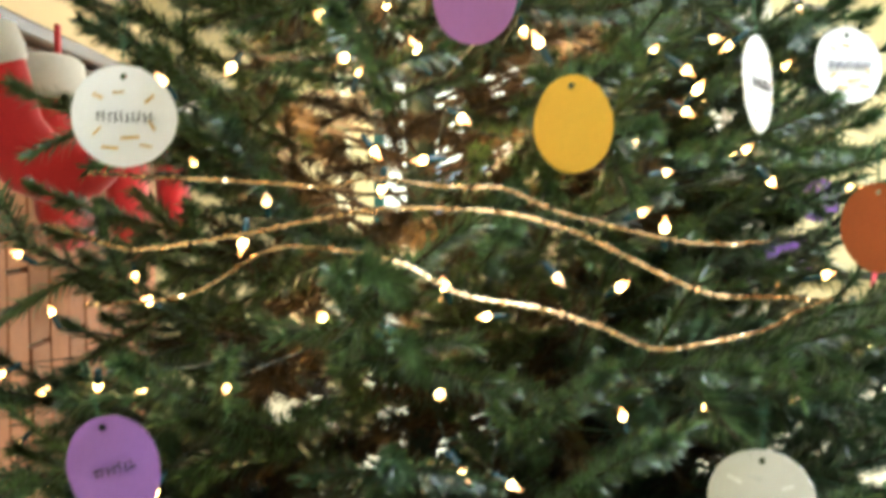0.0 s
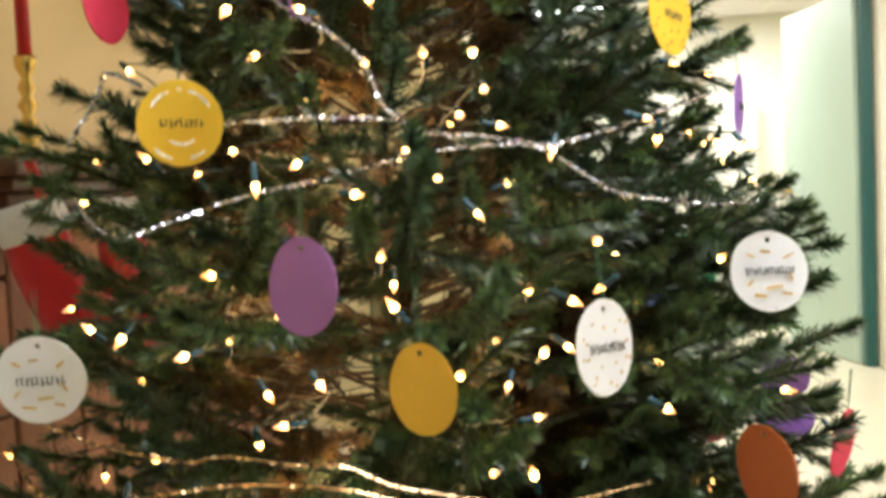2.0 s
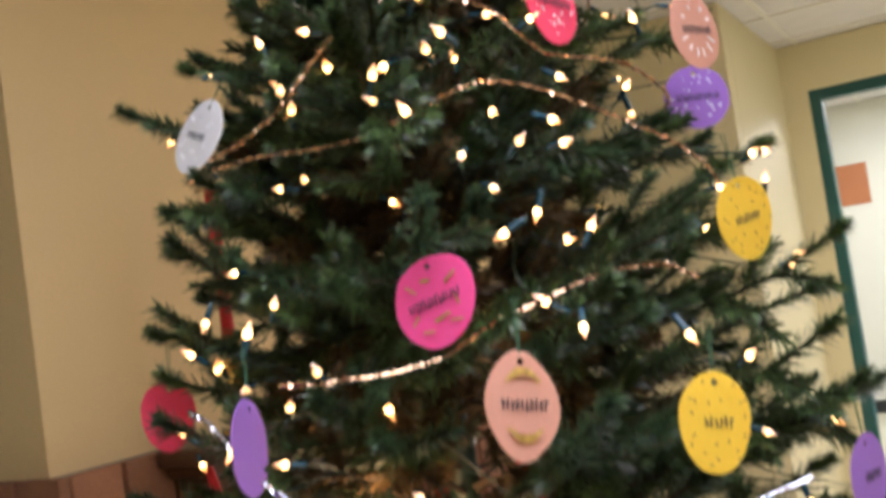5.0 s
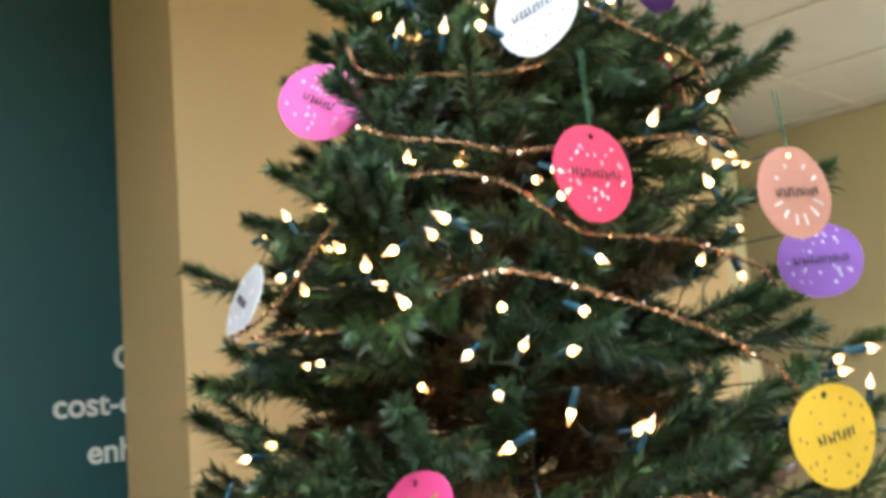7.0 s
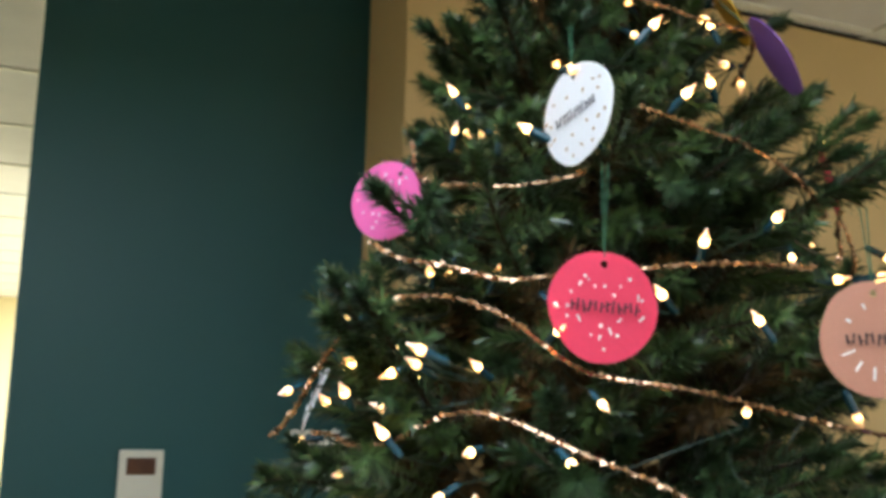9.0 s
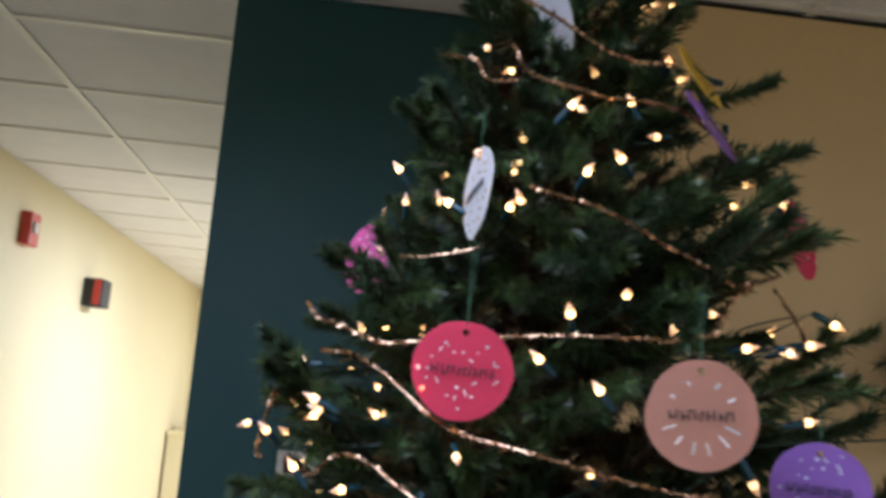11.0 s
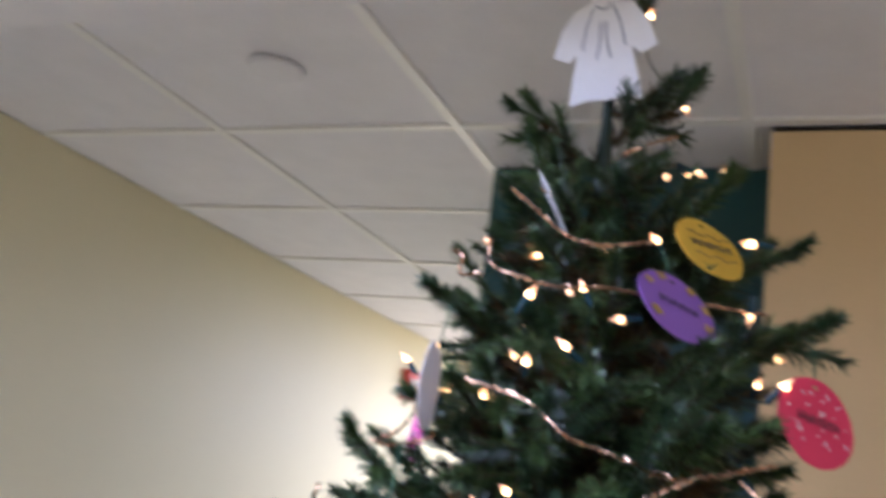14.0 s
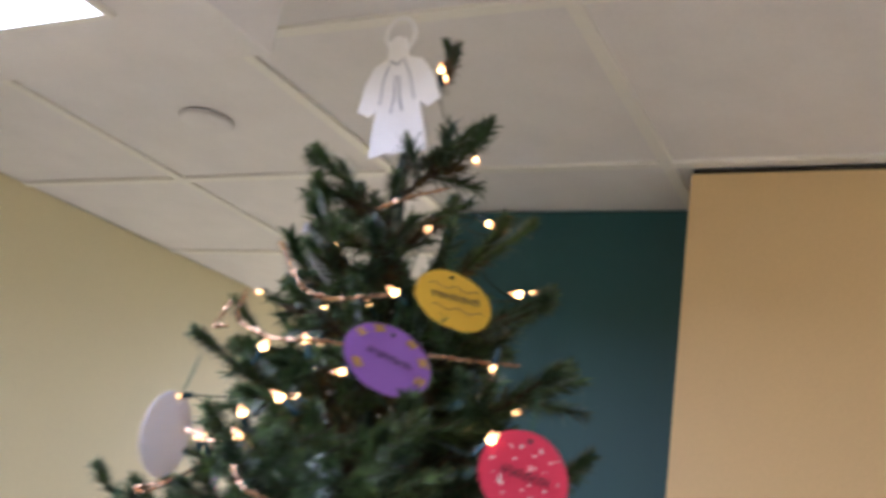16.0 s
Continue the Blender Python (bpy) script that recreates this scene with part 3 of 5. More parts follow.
def stem_tube(verts, faces, a, b, r0, r1, sides=5):
    d = (b - a).normalized()
    u = d.orthogonal().normalized()
    v = d.cross(u)
    i = len(verts)
    for p, r in ((a, r0), (b, r1)):
        for k in range(sides):
            t = 2 * math.pi * k / sides
            verts.append(p + (u * math.cos(t) + v * math.sin(t)) * r)
    for k in range(sides):
        faces.append((i + k, i + (k + 1) % sides, i + sides + (k + 1) % sides, i + sides + k))


def tube_line(verts, faces, line, r, sides):
    """One unbroken tube along a line of points."""
    first = len(verts)
    for n, p in enumerate(line):
        d = (line[min(n + 1, len(line) - 1)] - line[max(n - 1, 0)])
        d = d.normalized() if d.length > 1e-6 else Vector((0, 0, 1))
        u = d.cross(Vector((0.31, 0.22, 0.92))).normalized()
        v = d.cross(u)
        verts += [p + (u * math.cos(2 * math.pi * k / sides) + v * math.sin(2 * math.pi * k / sides)) * r for k in range(sides)]
    for n in range(len(line) - 1):
        i = first + n * sides
        faces += [(i + k, i + (k + 1) % sides, i + sides + (k + 1) % sides, i + sides + k) for k in range(sides)]


def branch_mesh(length, seed, arm=False):
    """A branch along +x: a bowed stem, side twigs left and right, all with needles. An arm is one long brush with side twigs at its root only."""
    rng = random.Random(seed)
    verts, faces, inner = [], [], []
    stem_v, stem_f = [], []
    steps = max(3, int(length / 0.06))
    pts = []
    for k in range(steps + 1):
        s = k / steps
        pts.append(Vector((length * s, 0.02 * length * math.sin(5 * s + seed), 0.10 * length * s * s + 0.01 * math.sin(7 * s + seed))))
    for k in range(steps):
        stem_tube(stem_v, stem_f, pts[k], pts[k + 1], 0.0028 * (1 - 0.5 * k / steps), 0.0028 * (1 - 0.5 * (k + 1) / steps))
        s = k / steps
        if s > 0.22 or length < 0.2 or arm:
            seg = pts[k + 1] - pts[k]
            start = len(faces)
            needle_twig(verts, faces, pts[k], seg, seg.length, rng, per_cm=9 if s < 0.45 and not arm else 15, needle=0.0220)
            if s < 0.5:
                inner += range(start, len(faces))
    bare = 0.30 if length > 0.25 else 0.22
    twigs = max(3, int((1 - bare) * length / 0.075)) if arm else max(4, int((1 - bare) * length / 0.046))
    for k in range(twigs):
        s = bare + ((0.60 if arm else 0.94) - bare) * (k + 0.3 * rng.random()) / twigs
        n = min(steps - 1, int(s * steps))
        at = pts[n].lerp(pts[n + 1], s * steps - n)
        sgn = 1 if k % 2 else -1
        ang = sgn * rng.uniform(0.65, 1.15)
        up = rng.uniform(-0.25, 0.4)
        way = Vector((math.cos(ang), math.sin(ang), up)).normalized()
        tl = min(0.095, (0.045 + 0.20 * length * (1 - 0.75 * s))) * rng.uniform(0.75, 1.15)
        stem_tube(stem_v, stem_f, at, at + way * tl, 0.0016, 0.0009, 4)
        start = len(faces)
        needle_twig(verts, faces, at, way, tl, rng, per_cm=14.5, needle=0.0215, begin=0.04, droop=rng.uniform(0, 0.012))
        if s < 0.52 and not arm and rng.random() < 0.7:
            inner += range(start, len(faces))
    # tuft at the tip
    for k in range(2):
        way = (pts[-1] - pts[-2]).normalized() + Vector((0, rng.uniform(-0.3, 0.3), rng.uniform(-0.1, 0.3)))
        needle_twig(verts, faces, pts[-1] - way * 0.012, way, 0.022, rng, per_cm=20, needle=0.018)
    me = bpy.data.meshes.new("branch")
    shift = len(stem_v)
    me.from_pydata([tuple(v) for v in stem_v] + [tuple(v) for v in verts], [], stem_f + [tuple(i + shift for i in f) for f in faces])
    me.materials.append(STEM)
    me.materials.append(NEEDLE if seed % 3 else NEEDLE_OLD)
    me.materials.append(NEEDLE_BROWN)
    idx = np.ones(len(me.polygons), dtype=np.int32)
    idx[: len(stem_f)] = 0
    idx[[len(stem_f) + i for i in inner]] = 2
    me.polygons.foreach_set("material_index", idx)
    me.update()
    return me


# ---------------------------------------------------------------- paper ornaments
orn_rng = random.Random(21)
HANGING = []          # centre, front and half width of every card ornament, to be left free by the needles


def flat_bar(bm, x, z, length, thick, turn, y=-0.0031):
    """A thin plain bar on a card's front, turned in its plane."""
    vs = box(bm, (-length / 2, -0.0003, -thick / 2), (length / 2, 0.0003, thick / 2))
    bmesh.ops.transform(bm, matrix=pose(x, y, z, 0, turn, 0), verts=vs)


def card_marks(bm, style, width, height, rng):
    """Glitter and pen marks of a card's front."""
    if style == "dots":
        for k in range(30):
            a, r = k * 2.4 + rng.uniform(-0.5, 0.5), math.sqrt((k + 2) / 34) * rng.uniform(0.75, 1.05)
            x, z = width * 0.44 * r * math.sin(a), height * 0.44 * r * math.cos(a)
            if abs(z) < 0.007 and abs(x) < width * 0.32 or z > height * 0.33 and abs(x) < 0.01:
                continue
            if k % 3:
                s = rng.uniform(0.0009, 0.0017)
                bmesh.ops.create_circle(bm, cap_ends=True, radius=s, segments=5, matrix=pose(x, -0.0032, z, 90, 0, 0) @ pose(0, 0, 0, 0, 0, 70 * k))
            else:
                flat_bar(bm, x, z, rng.uniform(0.003, 0.0055), 0.0013, rng.uniform(40, 140))
    elif style == "specks":
        for ring, count in ((0.22, 6), (0.36, 11), (0.43, 8)):
            for k in range(count):
                a = 2 * math.pi * (k + rng.uniform(0.2, 0.8)) / count
                x, z = width * ring * math.sin(a), height * ring * math.cos(a)
                if abs(z) < 0.008 and abs(x) < width * 0.3 or z > height * 0.3 and abs(x) < 0.01:
                    continue
                flat_bar(bm, x, z, rng.uniform(0.0022, 0.0036), 0.0016, rng.uniform(0, 180))
    elif style == "rays":
        for turn in (-64, -38, -14, 12, 38, 66, 118, 152, -122, -156):
            a = radians(turn + rng.uniform(-5, 5))
            far = abs(turn) < 90
            x, z = width * 0.30 * math.sin(a), -height * 0.30 * math.cos(a)
            flat_bar(bm, x, z, rng.uniform(0.007, 0.012) if far else rng.uniform(0.003, 0.006), rng.uniform(0.0011, 0.0022), 90 - math.degrees(a) + rng.uniform(-8, 8))
    elif style == "arcs":
        for mid, span, ring in ((-40, 40, 0.38), (38, 44, 0.38), (180, 70, 0.24), (155, 26, 0.41), (212, 30, 0.42)):
            for k in range(7):
                a = radians(mid - span / 2 + span * (k + 0.5) / 7)
                flat_bar(bm, width * ring * math.sin(a), height * ring * math.cos(a), radians(span / 7) * ring * width * 1.15, rng.uniform(0.0012, 0.0030), math.degrees(a))
    elif style == "waves":
        for z0 in (0.17, -0.20):
            for k in range(18):
                u = (k + 0.5) / 18
                slope = math.degrees(math.atan(0.9 * math.cos(u * 15)))
                flat_bar(bm, (u - 0.5) * width * 0.66, z0 * height + 0.0022 * math.sin(u * 15), width * 0.66 / 18 * 1.35, 0.0011, -slope)
    elif style == "rim":
        for turn in (-60, 62, 118, -128, 30, -24):
            a = radians(turn + rng.uniform(-8, 8))
            for k in range(3):
                flat_bar(bm, width * (0.37 + 0.035 * k) * math.sin(a), height * (0.37 + 0.035 * k) * math.cos(a), rng.uniform(0.007, 0.013), 0.0024, turn + rng.uniform(-10, 10))
    elif style == "crescents":
        for up in (1, -1):
            for k in range(9):
                u = (k - 4) / 4
                flat_bar(bm, u * width * 0.20, up * (height * 0.30 - 0.006 * u * u), width * 0.07, 0.0022 + 0.0030 * (1 - u * u), up * 22 * u + rng.uniform(-8, 8))
    else:
        for x, z, turn, ln in ((-0.24, 0.2, 35, 0.011), (0.24, 0.18, -30, 0.012), (-0.26, -0.14, -35, 0.010), (0.05, -0.2, 0, 0.014), (0.26, -0.08, 70, 0.009), (-0.05, 0.24, 0, 0.010), (-0.14, -0.3, 10, 0.012), (0.2, -0.28, 20, 0.012)):
            flat_bar(bm, x * width, z * height, ln * rng.uniform(0.7, 1.1), rng.uniform(0.0016, 0.0028), turn + rng.uniform(-15, 15))


def ornament(paper, centre, face, width, height, label, lean=0.0, tip=0.0, writing=0, marks="", hang=0.05, egg=0.0, lens=0.0, flat=0.0):
    """A hand-cut card disc with a punched hole, hung on thread. face: azimuth of its front; lean: turn in its own plane; tip: tilt of the front upwards; writing: bars in the row of pen strokes."""
    t = thing("paper_ornament", Matrix.Translation(centre) @ pose(0, 0, 0, 0, 0, face + 90) @ pose(0, 0, 0, -tip, 0, 0) @ pose(0, 0, 0, 0, lean, 0), label, "ornament", "paper ornaments")
    ahead = (t.matrix_world.to_3x3() @ Vector((0, -1, 0))).normalized()
    HANGING.append((Vector(centre), ahead, max(width, height) / 2))
    seed = orn_rng.uniform(0, 100)
    n = 40
    hole = (0.0, height / 2 - 0.0085)
    bm = bmesh.new()
    outer, inner = [], []
    for side in (-0.0005, 0.0005):
        o, i = [], []
        for k in range(n):
            a = 2 * math.pi * k / n
            wob = 1 + 0.035 * noise.noise(Vector((math.cos(a) * 1.3 + seed, math.sin(a) * 1.3, 0))) + 0.012 * noise.noise(Vector((math.cos(a) * 4 + seed, math.sin(a) * 4, 3)))
            wob *= 1 - flat * max(0.0, math.cos(a - 1.9)) ** 4
            x, z = width / 2 * math.sin(a) * wob * (1 + egg * math.cos(a)) * (1 - lens * math.cos(a) ** 2), height / 2 * math.cos(a) * wob
            curl = 0.0022 * noise.noise(Vector((x * 18 + seed, z * 18, 1)))
            o.append(bm.verts.new((x, side + curl, z)))
            i.append(bm.verts.new((hole[0] + 0.0026 * math.sin(a), side, hole[1] + 0.0026 * math.cos(a))))
        outer.append(o), inner.append(i)
    for k in range(n):
        j = (k + 1) % n
        bm.faces.new((outer[0][k], outer[0][j], inner[0][j], inner[0][k]))
        bm.faces.new((outer[1][j], outer[1][k], inner[1][k], inner[1][j]))
        bm.faces.new((outer[0][j], outer[0][k], outer[1][k], outer[1][j]))
        bm.faces.new((inner[0][k], inner[0][j], inner[1][j], inner[1][k]))
    bmesh.ops.recalc_face_normals(bm, faces=bm.faces[:])
    part("card", bm, PAPER[paper], t)
    rng = random.Random(int(seed * 10))
    if writing:
        bm = bmesh.new()
        span = min(width * 0.64, 0.0044 * writing)
        for k in range(writing):
            flat_bar(bm, -span / 2 + span * (k + 0.5) / writing, 0.0006 * math.sin(k * 2.1), rng.uniform(0.0062, 0.0084), 0.0012, 90 + (10 if k % 2 else -7) * rng.uniform(0.2, 1.2))
            if k % 3 != 1:
                flat_bar(bm, -span / 2 + span * (k + 0.8) / writing, rng.uniform(-0.003, 0.003), 0.0032, 0.0011, rng.uniform(-20, 20))
        tagged(part("writing", bm, INK, t, "black marker writing"), kind="stuff")
    if marks:
        bm = bmesh.new()
        style, _, colour = marks.partition(" ")
        card_marks(bm, style, width, height, rng)
        deco = part("decoration", bm, {"silver": GLITTER, "gold": GOLDINK, "dark": INK, "ochre": OCHREINK}[colour], t, {"silver": "silver glitter", "gold": "gold glitter strokes", "dark": "small dark pen marks", "ochre": "small brown pen marks"}[colour])
        tagged(deco, kind="stuff")
    vs, fs = [], []
    for sx in (-0.0012, 0.0012):
        stem_tube(vs, fs, Vector((0, 0, hole[1] + 0.002)), Vector((sx * 2, 0.004, hole[1] + hang)), 0.0005, 0.0005, 4)
    me = bpy.data.meshes.new("thread")
    me.from_pydata([tuple(v) for v in vs], [], fs)
    mesh_ob("thread", me, THREAD, t)
    return t


ornament("white", (-0.239, -0.332, 0.917), -77, 0.080, 0.080, "round white card ornament with gold strokes and writing", tip=-5, marks="dash gold", writing=10)
ornament("ochre", (0.113, -0.358, 0.910), -108, 0.062, 0.076, "egg-shaped ochre card ornament with a punched hole", lean=-3, hang=0.06, egg=-0.05)
ornament("mauve", (0.033, -0.408, 1.001), -106, 0.062, 0.076, "egg-shaped purple card ornament with a blank front", egg=-0.06)
ornament("white", (0.259, -0.355, 0.941), -38, 0.069, 0.077, "oval white card ornament with small gold dots and writing", marks="specks gold", lean=2, tip=2, writing=10)
ornament("white", (0.413, -0.177, 0.981), -81, 0.073, 0.076, "round white card ornament with gold strokes and long writing", marks="dash gold", writing=14, tip=7)
ornament("rust", (0.387, -0.299, 0.827), -150, 0.076, 0.077, "round rust-brown card ornament with a blank front", lean=-4)
ornament("yellow", (-0.110, -0.292, 1.141), -59, 0.077, 0.078, "round yellow card ornament with silver arcs and writing", marks="arcs silver", writing=9, tip=-5)
ornament("yellow", (0.331, -0.172, 1.225), -40, 0.067, 0.078, "oval yellow card ornament with small dark dots", marks="specks ochre", writing=6, lean=10, tip=6, flat=0.10)
ornament("magenta", (0.144, -0.248, 1.348), -90, 0.078, 0.077, "bright pink card ornament with gold marks and writing", marks="dash gold", writing=14, lean=-14, tip=12, egg=0.05, flat=0.06)
ornament("peach", (0.231, -0.297, 1.266), -32, 0.061, 0.080, "pointed oval peach card ornament with gold crescents", marks="crescents gold", writing=10, lean=12, tip=10, lens=0.24)
ornament("yellow", (0.341, -0.005, 1.383), -27, 0.074, 0.079, "egg-shaped yellow card ornament with small brown marks", marks="specks ochre", writing=8, lean=-10, tip=-3, egg=0.09)
ornament("red", (0.225, -0.108, 1.599), -11, 0.081, 0.078, "round rose red card ornament with silver glitter dots", marks="dots silver", hang=0.075, egg=0.04, lean=2, writing=12)
ornament("peach", (0.308, 0.057, 1.580), -20, 0.079, 0.080, "round peach card ornament with silver glitter and writing", marks="rays silver", hang=0.06, egg=-0.03, lean=-2, writing=11)
ornament("purple", (0.273, 0.165, 1.532), -50, 0.080, 0.071, "round purple card ornament with silver glitter", marks="dots silver", writing=13)
ornament("white", (0.179, -0.101, 1.754), -81, 0.082, 0.081, "round white card ornament with tiny dots and writing", marks="specks ochre", lean=-13, tip=2, writing=11)
ornament("pink", (-0.015, -0.188, 1.713), -57, 0.082, 0.073, "round bright pink card ornament with glitter dots", marks="dots silver", lean=31, tip=4, writing=8)
ornament("white", (-0.111, -0.219, 1.539), -103, 0.078, 0.077, "round white card ornament with faint writing", writing=8, lean=22, tip=19, marks="dash silver")
ornament("red", (0.096, 0.229, 1.759), 46, 0.087, 0.082, "round rose red card ornament with writing and glitter", marks="dots silver", lean=10, tip=13, writing=11)
ornament("purple", (0.159, 0.112, 1.842), 53, 0.086, 0.080, "round purple card ornament with gold patches at its rim", marks="rim gold", lean=16, tip=32, writing=10)
ornament("yellow", (0.078, 0.129, 1.919), 49, 0.082, 0.076, "round yellow card ornament with two wavy lines", marks="waves ochre", lean=1, tip=31, writing=14)
ornament("white", (0.085, -0.029, 1.959), -80, 0.082, 0.079, "round white card ornament near the tree's top", lean=-2, tip=-28, marks="dots silver", writing=8)
ornament("red", (-0.228, -0.192, 1.270), -18, 0.060, 0.074, "rose red card ornament with a blank front", lean=12, tip=8, egg=0.12)
ornament("purple", (0.013, -0.341, 1.256), 20, 0.073, 0.077, "purple card ornament hanging edge-on", lean=16)
ornament("purple", (0.412, -0.018, 1.147), -16, 0.074, 0.071, "purple card ornament with faint writing", writing=7)
ornament("purple", (-0.231, -0.400, 0.655), -90, 0.070, 0.080, "purple card ornament with dark writing", lean=-16, writing=7, flat=0.06)
ornament("white", (0.249, -0.403, 0.624), -120, 0.080, 0.080, "white card ornament low on the tree", marks="dash silver")
ornament("red", (0.499, -0.074, 0.790), -34, 0.064, 0.074, "rose red card ornament on an outer branch", tip=-10)
ornament("purple", (0.450, -0.030, 0.850), -80, 0.056, 0.050, "purple card ornament half hidden by needles", writing=6)
ornament("purple", (0.476, 0.120, 0.774), -100, 0.070, 0.060, "purple card ornament deep in the branches")
ornament("red", (0.380, 0.120, 0.765), -100, 0.066, 0.050, "rose red card ornament deep in the branches")


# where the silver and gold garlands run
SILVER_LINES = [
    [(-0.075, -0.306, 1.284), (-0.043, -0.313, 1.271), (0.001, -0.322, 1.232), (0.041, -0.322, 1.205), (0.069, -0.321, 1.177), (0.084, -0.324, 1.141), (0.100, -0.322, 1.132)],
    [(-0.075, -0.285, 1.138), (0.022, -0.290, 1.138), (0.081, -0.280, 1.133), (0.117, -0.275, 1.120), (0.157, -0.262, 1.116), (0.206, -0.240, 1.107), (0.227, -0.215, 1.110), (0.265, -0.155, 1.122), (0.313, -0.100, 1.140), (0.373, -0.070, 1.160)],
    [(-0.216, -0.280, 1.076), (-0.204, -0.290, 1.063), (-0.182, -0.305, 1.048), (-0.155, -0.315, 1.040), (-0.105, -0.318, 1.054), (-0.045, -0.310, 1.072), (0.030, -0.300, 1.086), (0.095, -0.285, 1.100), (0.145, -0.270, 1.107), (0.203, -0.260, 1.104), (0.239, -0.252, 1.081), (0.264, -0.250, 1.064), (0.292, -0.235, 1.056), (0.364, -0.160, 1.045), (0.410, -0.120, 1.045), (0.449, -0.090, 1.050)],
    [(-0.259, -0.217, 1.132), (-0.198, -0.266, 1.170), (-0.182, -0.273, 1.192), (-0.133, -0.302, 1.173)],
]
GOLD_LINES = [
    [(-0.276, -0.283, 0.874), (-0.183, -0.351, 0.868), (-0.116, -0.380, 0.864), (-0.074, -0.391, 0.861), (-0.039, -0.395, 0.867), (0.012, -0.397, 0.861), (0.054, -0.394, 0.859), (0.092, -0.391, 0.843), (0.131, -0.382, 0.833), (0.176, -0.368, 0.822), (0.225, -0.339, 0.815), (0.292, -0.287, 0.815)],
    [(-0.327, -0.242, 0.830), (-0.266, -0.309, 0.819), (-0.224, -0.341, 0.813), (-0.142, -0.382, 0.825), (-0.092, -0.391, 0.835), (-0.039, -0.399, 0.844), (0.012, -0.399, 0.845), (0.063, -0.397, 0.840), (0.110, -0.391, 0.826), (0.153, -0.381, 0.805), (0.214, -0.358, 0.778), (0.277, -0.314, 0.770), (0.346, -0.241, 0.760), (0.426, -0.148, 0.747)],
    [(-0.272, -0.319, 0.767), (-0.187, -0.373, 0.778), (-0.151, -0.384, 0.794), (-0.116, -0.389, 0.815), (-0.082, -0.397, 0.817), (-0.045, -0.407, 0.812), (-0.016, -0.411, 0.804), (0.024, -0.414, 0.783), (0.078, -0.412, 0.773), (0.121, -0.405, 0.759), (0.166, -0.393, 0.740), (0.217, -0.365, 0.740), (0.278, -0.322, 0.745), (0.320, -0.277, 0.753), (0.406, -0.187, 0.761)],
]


tree = thing("christmas_tree", (0, 0, 0), "tall artificial green christmas tree with plastic needles and lights", "christmas tree")
part("trunk", lathe([(0.017, 0.02), (0.017, 1.2), (0.013, 1.21), (0.012, 2.0), (0.006, 2.10), (0.004, 2.20)], 12), POLE, tree, "dark green steel pole")
for k in range(4):
    bm = bmesh.new()
    box(bm, (0.0, -0.012, 0.0), (0.34, 0.012, 0.03), 0.004)
    for v in bm.verts:
        if v.co.x < 0.1:
            v.co.z += 0.10
    leg = part("stand_leg", bm, POLE, tree)
    leg.matrix_basis = pose(0, 0, 0, 0, 0, 45 + 90 * k)

CLASSES = [0.10, 0.15, 0.20, 0.26, 0.32, 0.39, 0.46, 0.54]
BRANCHES = {c: [branch_mesh(c, 11 * n + k) for k in range(4 if c < 0.3 else 5)] for n, c in enumerate(CLASSES)}
ARMS = {c: [branch_mesh(c, 7 * n + k, True) for k in range(3)] for n, c in enumerate(CLASSES[:6])}
PROFILE_Z = [0.25, 0.6, 0.87, 1.03, 1.24, 1.4, 1.6, 1.75, 1.87, 2.0, 2.14, 2.27]
PROFILE_R = [0.66, 0.58, 0.50, 0.46, 0.39, 0.35, 0.29, 0.25, 0.20, 0.15, 0.10, 0.03]
branch_rng = random.Random(5)


def tip_radius(z, az):
    """The tree's outline: a little fuller to the east than to the west."""
    return float(np.interp(z, PROFILE_Z, PROFILE_R)) * (1.0 + 0.07 * math.cos(radians(az - 5)))


def in_front(p):
    for c, n, half in HANGING:
        d = p - c
        ahead = d.dot(n)
        if -0.012 < ahead < 0.13 and (d - n * ahead).length < half + 0.014 + 0.03 * ahead:
            return True
    return False


FREE = [(np.array(c), np.array(n), half, 0.10) for c, n, half in HANGING]
for line in SILVER_LINES + GOLD_LINES:
    for a, b in zip(line, line[1:]):
        for k in range(3):
            q = Vector(a).lerp(Vector(b), k / 3)
            FREE.append((np.array(q), np.array((q.x, q.y, 0.25 * q.length)) / Vector((q.x, q.y, 0.25 * q.length)).length, 0.006, 0.07))
SAMPLES = {}


def covering(me, m):
    """How many of a branch's needle tips would hang before a card or one of the garlands."""
    if me.name not in SAMPLES:
        co = np.empty(len(me.vertices) * 3)
        me.vertices.foreach_get("co", co)
        SAMPLES[me.name] = co.reshape(-1, 3)[7::20]
    m = np.array(m)
    pts = SAMPLES[me.name] @ m[:3, :3].T + m[:3, 3]
    total = 0
    for c, n, half, depth in FREE:
        d = pts - c
        if np.abs(d).min(axis=0).max() > 0.15:
            continue
        ahead = d @ n
        aside = np.linalg.norm(d - ahead[:, None] * n, axis=1)
        total += int(((ahead > -0.004) & (ahead < depth) & (aside < half + 0.002)).sum())
    return total


